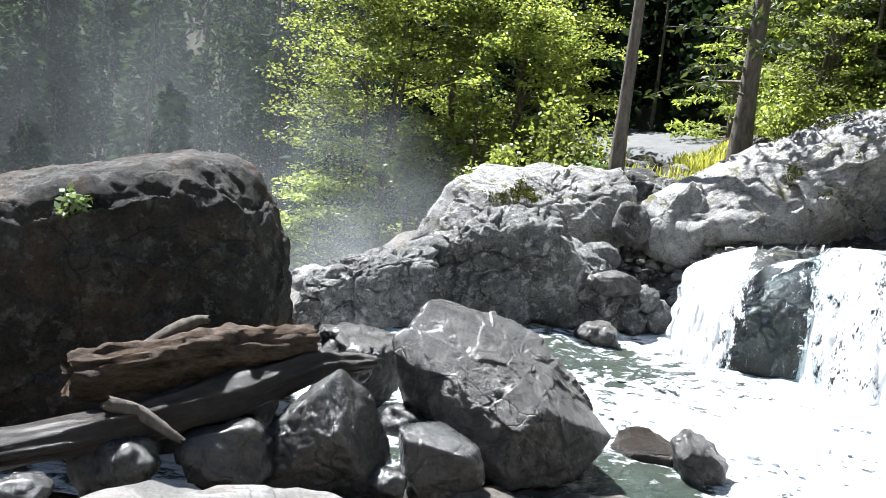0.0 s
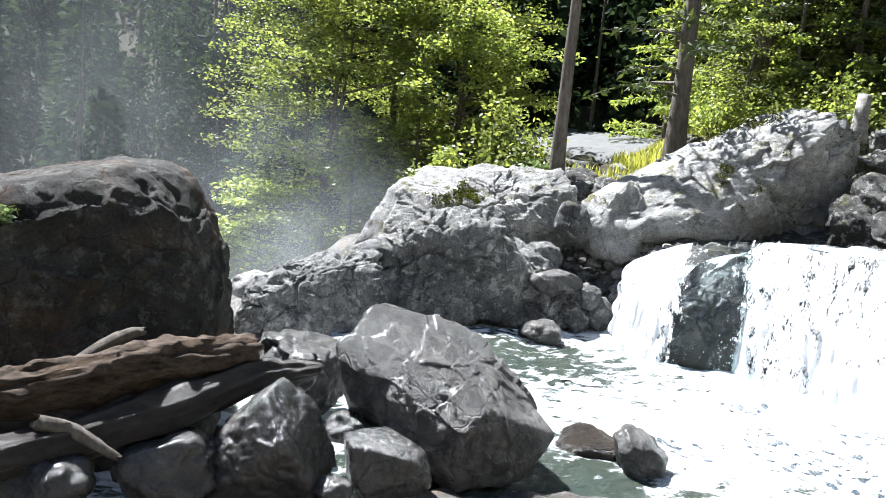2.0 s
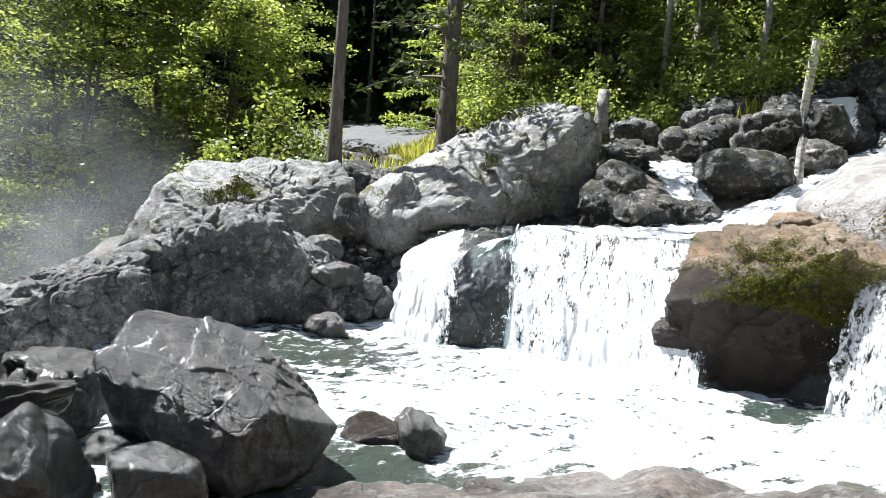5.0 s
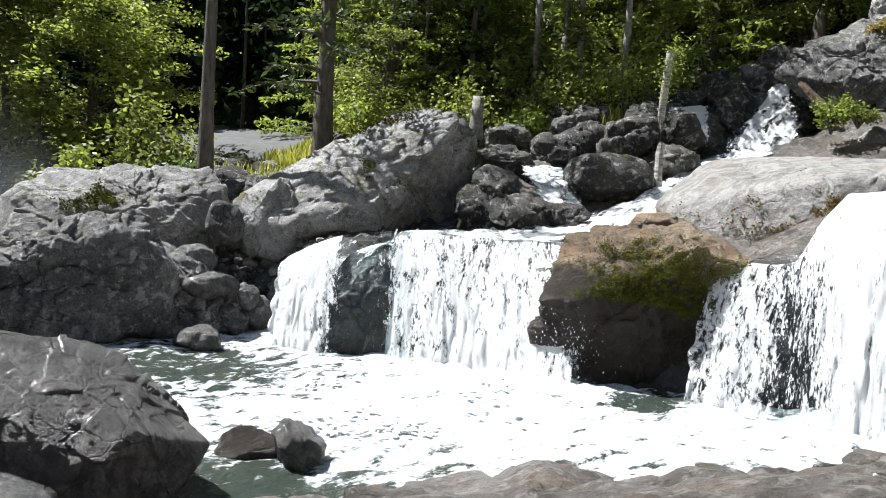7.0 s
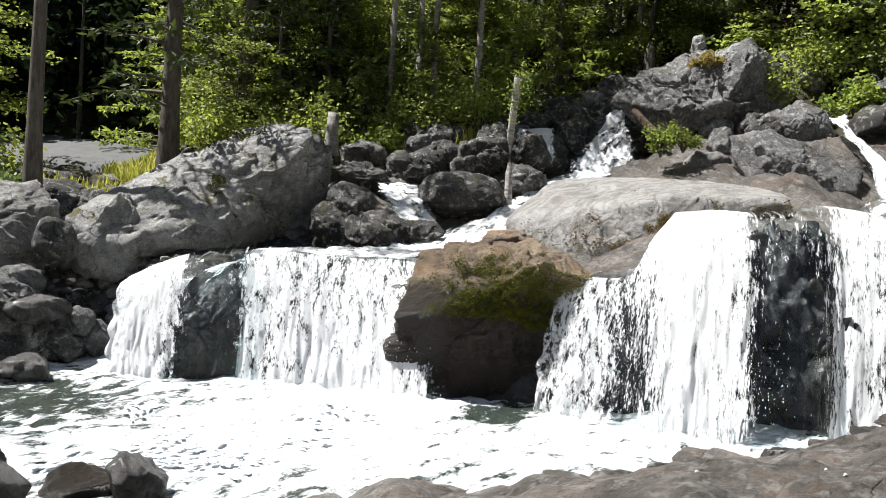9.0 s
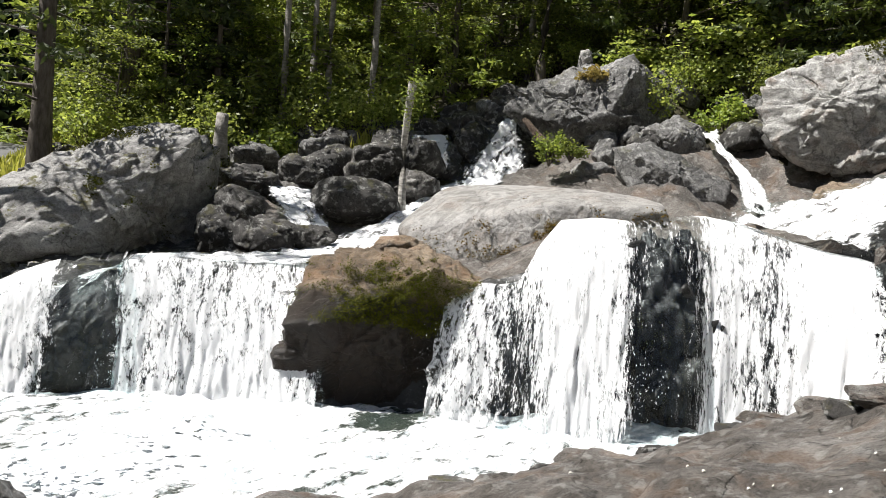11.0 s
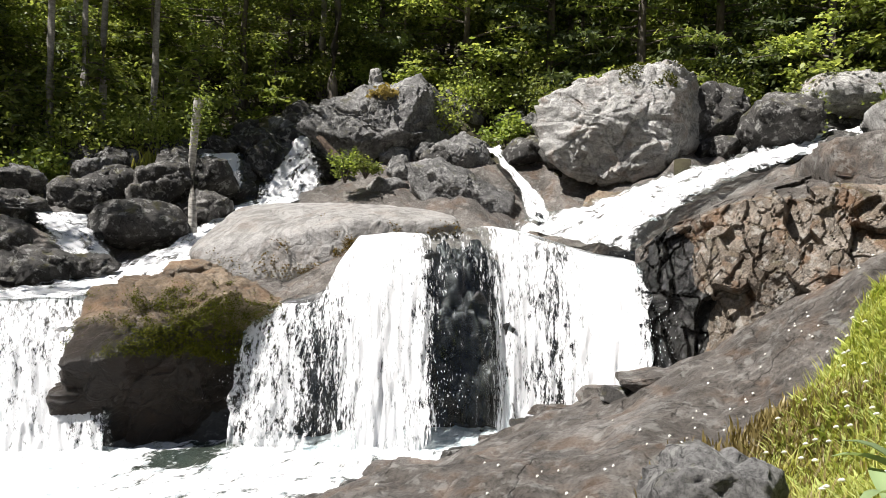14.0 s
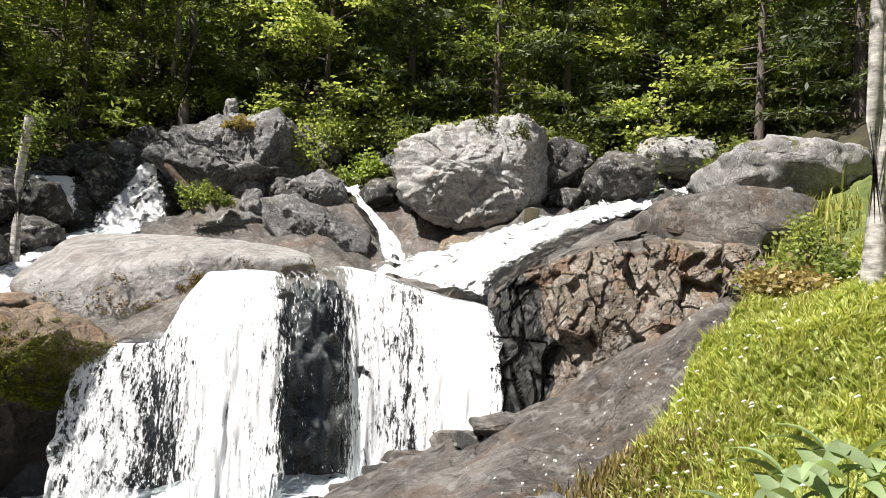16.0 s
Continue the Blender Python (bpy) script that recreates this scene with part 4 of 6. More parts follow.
for i, (c, s) in enumerate([((9.0, 11.6, 2.35), (.7, .5, .48)), ((9.03, 12.7, 2.65), (.58, .5, .72)), ((8.4, 12.5, 2.3), (.45, .4, .66)), ((9.67, 11.1, 2.45), (.47, .35, .25))]):
    boulder("boulder", c, s, -36, DARK_ROCK, "dark angular boulder in the creek", 30 + i, [(0.2, -0.5, 0.8, 0.68)], 5, 8, 0.62, group="dark creek boulders")
boulder("boulder", (11.64, 12.0, 3.3), (1.05, 0.75, 0.55), -43, DARK_ROCK, "smooth oval dark boulder in the creek", 35, (), 5, 3, 0.92, 0.02)
SLOPE_STONES = [((10.29, 14.24, 3.5), (.78, .6, .45)), ((10.91, 15.03, 4.2), (.6, .5, .4)), ((11.53, 13.93, 3.8), (.65, .5, .5)), ((12.46, 14.47, 4.5), (.5, .45, .45)),
                ((12.54, 13.73, 4.25), (.47, .4, .5)), ((12.94, 12.67, 4.15), (.72, .6, .7)), ((14.2, 12.5, 4.5), (.67, .6, .62)), ((13.3, 11.75, 3.7), (.68, .5, .48))]
for i, (c, s) in enumerate(SLOPE_STONES):
    boulder("boulder", c, s, -42, (DARK_ROCK, GRANITE_GREY)[i in (1, 3)], "dark boulder heaped on the creek bank", 40 + i, (), 5, 8, 0.66, group="bank boulders")
brown_block = broken_rock("boulder", (8.85, 7.95, 0.95), -47, [(-1.34, 0.3, 1.21), (-0.7, 0.7, 1.33), (0.52, 0.8, 1.54), (1.05, 0.5, 1.32), (1.72, 0.4, 1.05), (-1.69, -0.75, 0.26), (-0.79, -0.85, 0.39), (-0.04, -0.75, 0.83), (0.55, -0.5, 1.21), (1.57, -0.1, 1.03), (-1.57, -0.4, -1.08), (-0.9, -0.5, -1.22), (-0.08, -0.5, -1.26), (0.36, -0.4, -1.04), (1.2, -0.2, -0.14), (1.5, 0.2, 0.01), (-1.4, 0.9, -1.3), (1.5, 0.9, -1.3)],
            BROWN_ROCK, "brown block of rock between two falls, mossy edge", 50, 7, 36, 0.03, 1.0, 0.06, (0.1, 0.1, 1), 0.5, 0.9, 1.0, "boulder", 0.08)
boulder("stone", (10.04, 8.95, 2.45), (.48, .4, .2), -47, BROWN_ROCK, "flat brown plate of stone", 51, (), 4, category="stone")
pale_slab = broken_rock("rock_slab", (12.9, 8.0, 2.75), -56, [(-2.59, -1.4, 0.01), (-1.86, 0.9, 1.01), (-0.3, 1.6, 1.18), (1.53, 1.7, 1.22), (2.3, 1.6, 1.07), (3.04, 1.4, 0.99), (-1.71, -1.5, 0.04), (-0.86, -1.5, 0.27), (-0.13, -1.3, 0.54), (0.83, -1.1, 0.72), (2.4, -0.8, 0.73), (-1.98, -1.6, -0.43), (-1.2, -1.8, -0.63), (-0.37, -1.7, -0.62), (0.23, -1.5, -0.06), (-2.2, 1.5, -1.2), (3.2, 1.5, -1), (3, -0.6, -1.2)],
            PALE_SLAB, "smooth pale bedrock slab polished by water", 52, 7, 18, 0.02, 0.25, 0.05, (-0.15, -0.5, 0.9), 0.45, 0.5, 0.8, "rock")
broken_rock("boulder", (17.5, 9.6, 6.15), -60, [(-1.97, -0.8, 0.19), (-1.45, -0.2, 0.7), (1.11, 0.8, 1.81), (1.78, 0.9, 1.39), (2.46, 0.8, 0.46), (0.5, -0.6, -1.07), (0.69, -1, -0.09), (-0.43, -1.2, -0.47), (-1.48, -1.1, -0.21), (-1, -0.5, -0.99), (-1.47, -0.7, -0.62), (-2.09, -0.9, -0.16), (1.83, 0.1, -0.38), (1.22, -0.3, 1.25), (-1.5, 1.5, 0), (1.5, 1.5, -1), (0, 1.5, -1), (1, 1.5, 1.3)],
            GRANITE_GREY, "huge grey boulder overhanging a small fall", 53, 7, 60, 0.02, 1.2, 0.06, (-0.5, -0.2, 0.8), 0.4, 2.0)
broken_rock("boulder", (16.22, 6.55, 4.35), -67, [(-1.25, -0.3, 0.62), (-0.46, 0.2, 0.88), (1.36, 0.3, 0.01), (1.41, -0.2, -0.5), (0.14, -0.6, -0.65), (-0.79, -0.6, -0.33), (-1.22, -0.4, 0.2), (-0.35, -0.6, 0.28), (-1, 0.8, 0), (1.2, 0.8, -0.4), (-1, 0.8, -0.7), (1.2, 0.2, -0.8)],
            GRANITE_GREY, "grey boulder at the head of the slab", 54, 6, 60, 0.02, 1.1, 0, (0, 0, 1), 0.3, 0.8)
broken_rock("boulder", (17.5, 7.2, 5.4), -67, [(-0.63, -0.2, 0.21), (0.16, 0.1, 0.67), (0.77, 0.2, 0.38), (0.96, 0, -0.26), (-0.09, -0.4, -0.31), (0.32, -0.5, 0.12), (-0.5, 0.6, 0), (0.7, 0.6, -0.3), (-0.5, 0.4, -0.7), (0.7, -0.1, -0.8)],
            GRANITE_GREY, "grey boulder with a mossy patch", 55, 6, 20, 0.03, 0.7)
boulder("stone", (16.3, 8.2, 4.9), (.34, .3, .42), -62, GRANITE_GREY, "small grey stone above the slab", 56, (), 4, category="stone")
boulder("stone", (15.72, 8.22, 4.3), (.55, .45, .38), -61, GRANITE_GREY, "small grey stone above the slab", 57, (), 4, category="stone")
white_boulder = broken_rock("boulder", (18.5, 3.1, 6.0), -79, [(-2.08, -0.8, 0.74), (-1.32, -0.7, 1.09), (0.24, -0.5, 1.43), (0.9, -0.1, 1.76), (1.62, 0.6, 1.59), (1.95, 0.9, 0.73), (1.91, 0.7, -0.3), (1.07, -0.9, -0.79), (1.14, -0.9, 0.52), (0.95, -0.5, 1.41), (0.96, -0.8, -1.04), (-0.3, -0.9, -1.33), (-1.22, -0.9, -1.2), (-1.63, -1, -0.81), (-2.01, -0.9, -0.11), (-0.48, -1.2, 0.09), (-1.8, 1.4, 1), (1.5, 1.5, 1.3), (-1.6, 1.4, -0.8), (1.6, 1.4, -0.8)],
            GRANITE_WHITE, "big whitish boulder with ochre streaks, sunlit", 58, 7, 60, 0.02, 1.2, 0.07, (0.25, 0.1, 1), 0.5, 2.2)
boulder("boulder", (12.2, 4.75, 1.0), (1.0, 1.3, 2.05), -67, BLACK_WET, "black wet rock shoulder inside the waterfall", 59, [(0, -0.9, 0.45, 0.72)], 6, 3, 0.9, 0.09)
boulder("stone", (15.95, 2.82, 4.05), (.62, .45, .3), -79, BROWN_ROCK, "ochre-brown stone beside the cascade", 60, (), 5, category="stone")
boulder("boulder", (4.45, -0.05, 1.65), (.36, .4, .3), -87, GRANITE_GREY, "grey boulder on the near slab", 61, (), 5, 4, 0.85)
boulder("boulder", (20.4, 0.9, 6.7), (.85, .8, .85), -87, DARK_ROCK, "dark boulder behind the cascade", 62, (), 5, 7, 0.7)
boulder("boulder", (19.4, -0.5, 6.3), (.98, .8, .72), -91, DARK_ROCK, "dark boulder behind the cascade", 63, (), 5, 7, 0.7)
boulder("boulder", (21.8, -2.0, 7.3), (1.3, .9, .65), -95, GRANITE_WHITE, "pale boulder at the top of the cascade", 64, (), 5, 7, 0.75)
boulder("boulder", (15.1, -3.5, 5.55), (1.5, 1.1, .9), -102, GRANITE, "pale lichened boulder on the upper bank", 65, [(-0.6, 0, 0.8, 0.6), (0.1, -0.3, 1, 0.8)], 5, 3)
boulder("rock_slab", (14.3, -2.3, 4.2), (1.6, 1.7, .95), -99, SLAB_ROCK, "rounded brownish slab beside the cascade", 66, [(-0.3, 0, 1, 0.7)], 5, 3, 0.9, 0.03, category="rock")


def build_cliff():
    """The jointed cliff beside the broad fall: a face broken into upright blocks, and its worn top running back to the cascade."""
    rng = np.random.default_rng(31)
    along = [1.75, 1.25, 0.3, -0.1, -0.95, -1.75, -2.6]
    foot = ([12.5, 12.15, 11.95, 11.85, 11.65, 11.45, 11.2], [-0.3, 0.5, 1.3, 1.7, 2.2, 2.8, 3.2])
    brow = ([12.6, 12.5, 12.4, 12.35, 12.3, 12.3, 12.3], [2.95, 3.35, 3.75, 3.85, 3.98, 4.0, 3.95])
    rear = ([12.8, 13.3, 15.0, 15.4, 16.3, 17.2, 17.8], [2.95, 3.3, 4.1, 4.3, 4.8, 5.2, 5.5])
    nu, nv, nt = 190, 130, 60
    y = np.linspace(1.75, -2.6, nu)

    def line(pair):
        return np.stack([np.interp(-y, -np.array(along), pair[0]), y, np.interp(-y, -np.array(along), pair[1])], 1)
    a, b, c = line(foot), line(brow), line(rear)
    rows = []
    for v in np.linspace(0, 1, nv):
        p = a * (1 - v) + b * v
        p[:, 0] += 0.10 * v * v
        rows.append(p)
    for v in np.linspace(0, 1, nt)[1:]:
        rows.append(b * (1 - v) + c * v + np.array([0.10 * (1 - v), 0, 0.10 * math.sin(math.pi * v)]))
    p = np.concatenate(rows)
    front = np.clip(1.15 - np.maximum(np.repeat(np.arange(nv + nt - 1), nu) - nv, 0) / (nt * 0.35), 0.15, 1)
    warp = np.stack([layered_noise(p * 0.9 + 5 * k, 3) for k in range(3)], 1)
    q = np.stack([p[:, 1] * 1.35 + 0.25 * warp[:, 0] + 0.2 * p[:, 2], p[:, 2] * 1.0 + 0.2 * warp[:, 1] - 0.1 * p[:, 1], p[:, 0] * 0.5], 1)
    k = np.zeros(len(p))
    for cells, amp, gap in ((24, 0.20, 0.02), (110, 0.09, 0.015), (300, 0.03, 0.012)):
        spot = q[rng.integers(0, len(q), cells)]
        push = rng.uniform(-1, 1, cells) * amp
        lean = rng.normal(0, 0.3, (cells, 3)) * amp * 2
        for part_of in np.array_split(np.arange(len(q)), 24):
            d = np.abs(q[part_of][:, None, :] - spot[None]).max(2)
            two = np.partition(d, 1, axis=1)[:, :2]
            near = d.argmin(1)
            k[part_of] += push[near] + ((q[part_of] - spot[near]) * lean[near]).sum(1) - amp * 0.5 * np.maximum(0, 1 - (two[:, 1] - two[:, 0]) / gap)
    k += 0.05 * layered_noise(p * 2.5, 5)
    p = p + np.array([-0.92, 0.1, 0.25]) * (k * front)[:, None]
    faces = grid_faces(nv + nt - 1, nu)
    mid = p[np.array(faces)].mean(1)
    # Black near the fall: wet rock, with the recess's shade put into the colour.
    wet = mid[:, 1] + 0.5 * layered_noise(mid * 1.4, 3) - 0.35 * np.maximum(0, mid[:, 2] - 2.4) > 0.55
    top = mid[:, 0] > 12.75 + 0.3 * layered_noise(mid * 1.1, 3)
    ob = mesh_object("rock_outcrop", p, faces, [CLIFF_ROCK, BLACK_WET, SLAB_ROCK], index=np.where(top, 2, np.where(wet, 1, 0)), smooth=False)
    tagged(ob, "jointed brown cliff, wet beside the fall, recess shade in its black", "rock")


build_cliff()
boulder("rock_slab", (-1.1, 3.8, 0.33), (1.1, 0.55, 0.36), 15, PALE_SLAB, "pale sunlit slab of rock beside the driftwood", 80, [(0.15, 0, 1, 0.7)], 5, 2, 0.93, 0.02, category="rock", crack=0.4)


def edge_plates():
    """Low cracked plates of rock where the near slab breaks off to the pool."""
    rnd = random.Random(44)
    for i in range(14):
        a = 56 + i * 2.2 + rnd.uniform(-0.5, 0.5)
        r = float(np.interp(a, BEARING, PROFILES[1])) - rnd.uniform(-0.15, 0.55)
        x, y = r * math.sin(radians(a)), r * math.cos(radians(a))
        w = rnd.uniform(0.16, 0.42)
        boulder("rock_plate", (x, y, terrain_z(x, y, False) + rnd.uniform(-0.07, 0.0)), (w, w * rnd.uniform(0.5, 0.8), rnd.uniform(0.07, 0.12)), -a + rnd.uniform(-35, 35), (SLAB_ROCK, DARK_ROCK)[i % 3 == 0],
                ("dark cracked plate of rock at the slab's edge" if i % 3 == 0 else "brown-grey plate of rock at the slab's edge"), 500 + i, [(0, 0, 1, 0.55), (rnd.uniform(-0.2, 0.2), -1, 0.2, 0.6)], 4, 5, 0.7, 0.04, (rnd.uniform(-8, 8), rnd.uniform(-12, 4)), category="rock", group="slab edge plates")


edge_plates()


# ---- trees ----
def leaf_cloud(centres, spread, count, size, rng, droop=0.0, aspect=0.5, flat=1.0):
    """Many small kite-shaped leaves, scattered round twigs' ends. Returns points and faces."""
    c = np.asarray(centres)
    pick = rng.integers(0, len(c), count)
    pos = c[pick] + rng.normal(0, 1, (count, 3)) * np.asarray(spread)
    d = rng.normal(0, 1, (count, 3))
    d[:, 2] = d[:, 2] * 0.5 * flat - droop
    d /= np.linalg.norm(d, axis=1)[:, None]
    s = rng.normal(0, 1, (count, 3))
    s[:, 2] *= flat
    s -= (s * d).sum(1)[:, None] * d
    s /= np.linalg.norm(s, axis=1)[:, None]
    ln = size * rng.uniform(0.6, 1.3, count)[:, None]
    pts = np.stack([pos, pos + d * ln * 0.45 + s * ln * aspect * 0.5, pos + d * ln, pos + d * ln * 0.45 - s * ln * aspect * 0.5], 1).reshape(-1, 3)
    return pts, np.arange(count * 4).reshape(-1, 4)


def limb(path, radii, sides=7):
    """A tapered bent tube as points and faces."""
    pts, n = [], len(path)
    for i, p in enumerate(path):
        q = Vector(path[min(i + 1, n - 1)]) - Vector(path[max(i - 1, 0)])
        turn = q.to_track_quat("Z", "X").to_matrix()
        for k in range(sides):
            a = 2 * math.pi * k / sides
            pts.append(Vector(p) + turn @ Vector((math.cos(a), math.sin(a), 0)) * radii[i])
    return pts, grid_faces(n, sides, True)


def joined(chunks):
    pts, faces = [], []
    for p, f in chunks:
        base = len(pts)
        pts.extend([tuple(v) for v in p])
        faces.extend([tuple(int(i) + base for i in q) for q in f])
    return pts, faces


def conifer(base, height, radius, seed, label, bark=BARK, needles=NEEDLE, girth=0.14, low=0.15, lean=(0, 0), tufts=46, density=1.0, sparse=1.0):
    """A spruce or fir: a straight trunk, drooping boughs in whorls, each bough set with sprays of needles."""
    rng = np.random.default_rng(seed)
    rnd = random.Random(seed)
    tree = new("conifer_tree")
    tree.matrix_world = pose(*base)
    axis = [Vector((lean[0] * h * h / height, lean[1] * h * h / height, h)) for h in np.linspace(-0.4, height, 9)]
    tp, tf = limb(axis, [girth * (1.25 if i == 0 else 1 - i / 8.6) for i in range(9)], 10)
    mesh_object("trunk", tp, tf, bark, tree)
    boughs, leaves = [], []
    z = height * low
    while z < height * 0.98:
        frac = (z - height * low) / (height * (1 - low))
        reach = radius * (1 - frac) ** 0.75 * rnd.uniform(0.6, 1.1) + 0.12
        a = rnd.uniform(0, 6.28)
        o = Vector((lean[0] * z * z / height, lean[1] * z * z / height, z))
        way = Vector((math.cos(a), math.sin(a), 0))
        sag = rnd.uniform(0.1, 0.35)
        line = [o + way * reach * s + Vector((0, 0, reach * (0.12 * s - sag * s * s))) for s in (0, 0.35, 0.7, 1.0)]
        boughs.append(limb(line, [0.035 * girth / 0.14, 0.025, 0.015, 0.005], 4))
        n = max(3, int(tufts * reach / radius * density))
        along = rng.uniform(0.2, 1.0, n)
        cen = np.array([(line[0] + (line[3] - line[0]) * s)[:] for s in along])
        cen[:, 2] += reach * (0.12 * along - sag * along ** 2) - (along * (line[3] - line[0]).z)
        wid = reach * 0.26 * (1.15 - along)
        side = np.array([-way.y, way.x, 0])
        cen += side * (rng.uniform(-1, 1, n) * wid)[:, None]
        leaves.append(cen)
        z += rnd.uniform(0.5, 1.0) * 0.16 * sparse * (0.5 + 0.5 * (1 - frac))
    tagged(mesh_object("branchwork", *joined(boughs), bark, tree), kind="stuff")
    cen = np.concatenate(leaves)
    p, f = leaf_cloud(cen, (0.09, 0.09, 0.05), int(len(cen) * 3.2), 0.24, rng, 0.35, 0.34)
    tagged(mesh_object("crown", p, f, needles, tree, smooth=False), kind="stuff")
    return tagged(tree, label, "tree")


def broadleaf(base, height, radius, seed, label, bark=BARK, leaf=LEAF, girth=0.12, crown_low=0.25, leaves=9000, size=0.13, lean=(0, 0), stems=1):
    """A broad-leaved tree: trunk, forking limbs, and leaves on the twig ends."""
    rng = np.random.default_rng(seed)
    rnd = random.Random(seed)
    tree = new("broadleaf_tree")
    tree.matrix_world = pose(*base)
    ends, limbs = [], []
    for s in range(stems):
        off = Vector((rnd.uniform(-1, 1), rnd.uniform(-1, 1), 0)) * (0.35 if stems > 1 else 0)
        out = off * 1.5 + Vector((lean[0], lean[1], 0))
        axis = [off + out * max(h / height, 0.0) ** 1.4 * (height * 0.3) + Vector((0.12 * noise.noise(Vector((seed, h * 0.5, s))), 0.12 * noise.noise(Vector((h * 0.5, seed, s))), h)) for h in np.linspace(-0.3, height * 0.95, 9)]
        tp, tf = limb(axis, [girth / stems ** 0.4 * (1.2 if i == 0 else 1 - i / 8.8) for i in range(9)], 9)
        mesh_object("trunk", tp, tf, bark, tree)
        for b in range(int(44 / stems) + 8):
            h = rnd.uniform(crown_low, 0.97)
            k = min(int(h * 8), 7)
            o = axis[k].lerp(axis[k + 1], h * 8 - k)
            a = rnd.uniform(0, 6.28)
            bulge = math.sin(math.pi * min(1, (h - crown_low) / (1.08 - crown_low) * 0.85 + 0.15)) ** 0.6
            reach = radius * bulge * rnd.uniform(0.55, 1.1)
            way = Vector((math.cos(a), math.sin(a), rnd.uniform(-0.1, 0.45)))
            line = [o, o + way * reach * 0.45, o + way * reach * 0.8 + Vector((0, 0, -0.03 * reach)), o + way * reach + Vector((0, 0, -0.1 * reach))]
            limbs.append(limb(line, [girth * 0.3 * (1 - h * 0.6), girth * 0.18, girth * 0.09, 0.006], 5))
            for _ in range(7):
                u = rnd.uniform(0.3, 1.0)
                e = line[1].lerp(line[3], u) + Vector((rnd.gauss(0, 1), rnd.gauss(0, 1), rnd.gauss(0, 0.25))) * reach * 0.22
                ends.append(e[:])
    for lp, lf in limbs:
        mesh_object("limb", lp, lf, bark, tree)
    p, f = leaf_cloud(ends, (radius * 0.085, radius * 0.085, radius * 0.03), int(leaves * 1.15), size * 0.9, rng, 0.12, 0.62, 0.55)
    tagged(mesh_object("crown", p, f, leaf, tree, smooth=False), kind="stuff")
    return tagged(tree, label, "tree")


def on_ground(bearing, reach):
    x, y = reach * math.sin(radians(bearing)), reach * math.cos(radians(bearing))
    return (x, y, terrain_z(x, y) - 0.1)


def bush(base, radius, height, seed, label, leaf=LEAF, count=1500, size=0.1, name="bush"):
    rng = np.random.default_rng(seed)
    rnd = random.Random(seed)
    thing = new(name)
    thing.matrix_world = pose(*base)
    ends, limbs = [], []
    for _ in range(22):
        a, t = rnd.uniform(0, 6.28), rnd.uniform(0.15, 1.0)
        tip = Vector((math.cos(a) * radius * t, math.sin(a) * radius * t, height * rnd.uniform(0.45, 1.0) * (1.15 - 0.5 * t)))
        limbs.append(limb([Vector((0, 0, -0.1)), tip * 0.5 + Vector((0, 0, 0.1)), tip], [0.02, 0.012, 0.004], 4))
        ends += [tip[:], (tip * 0.8)[:], (tip * 0.6)[:]]
    tagged(mesh_object("stemwork", *joined(limbs), BARK, thing), kind="stuff")
    p, f = leaf_cloud(ends, (radius * 0.16, radius * 0.16, height * 0.12), count, size, rng, 0.1, 0.6)
    tagged(mesh_object("foliage", p, f, leaf, thing, smooth=False), kind="stuff")
    return tagged(thing, label, "bush")


# the two conifers by the path, and those behind
conifer((3.66, 16.1, 2.75), 13, 1.9, 101, "tall slim conifer with bare grey lower trunk beside the path", BARK, NEEDLE, 0.17, 0.5, (0.03, 0), 34, 0.6, 2.6)
conifer((6.6, 16.8, 3.4), 15, 2.6, 102, "dark conifer with bare lower boughs behind the big boulder", BARK, NEEDLE, 0.24, 0.1, (0.01, 0), 34, 0.7, 2.4)
conifer((9.9, 19.7, 4.8), 16, 2.6, 103, "tall conifer on the sunny bank", BARK, NEEDLE_LIGHT, 0.26, 0.2, (0.01, 0), 34, 0.7, 2.4)
broadleaf((-2.6, 23.6, -1.6), 10.5, 3.4, 111, "bright leafy tree with several stems above the gorge", BARK, LEAF, 0.2, 0.08, 26000, 0.15, (-0.12, 0), 3)
broadleaf((2.0, 24.0, 2.0), 8.5, 3.0, 112, "tall sunlit broad-leaved tree behind the granite boulder", BARK, LEAF, 0.22, 0.12, 24000, 0.15)
broadleaf((-0.2, 24.5, 0.2), 10, 3.0, 115, "leafy tree with drooping branches above the gorge", BARK, LEAF, 0.2, 0.1, 22000, 0.15)
broadleaf((-3.6, 21.6, -3.0), 5.2, 2.0, 113, "low leafy tree leaning over the misty gorge", BARK, LEAF, 0.12, 0.1, 7000, 0.18, (-0.3, 0))
conifer((0.6, 21.5, 0.6), 5.5, 1.8, 116, "young dark conifer among leafy trees", BARK, NEEDLE_LIGHT, 0.09, 0.05, (0, 0), 30, 1.0, 1.6)
conifer((-1.2, 20.8, -0.6), 5.0, 1.7, 117, "young dark conifer above the gorge", BARK, NEEDLE_LIGHT, 0.09, 0.05, (0, 0), 30, 1.0, 1.6)
bush((2.7, 18.0, 2.2), 1.3, 2.3, 114, "sunlit yellow-green bush behind the boulder", LEAF, 2600, 0.15)
bush((1.2, 17.6, 1.6), 1.0, 1.5, 118, "sunlit yellow-green bush behind the boulder", LEAF, 1800, 0.14)
bush((3.1, 16.0, 2.35), 0.5, 0.7, 119, "small bright fern clump by the path", FERN, 700, 0.14)

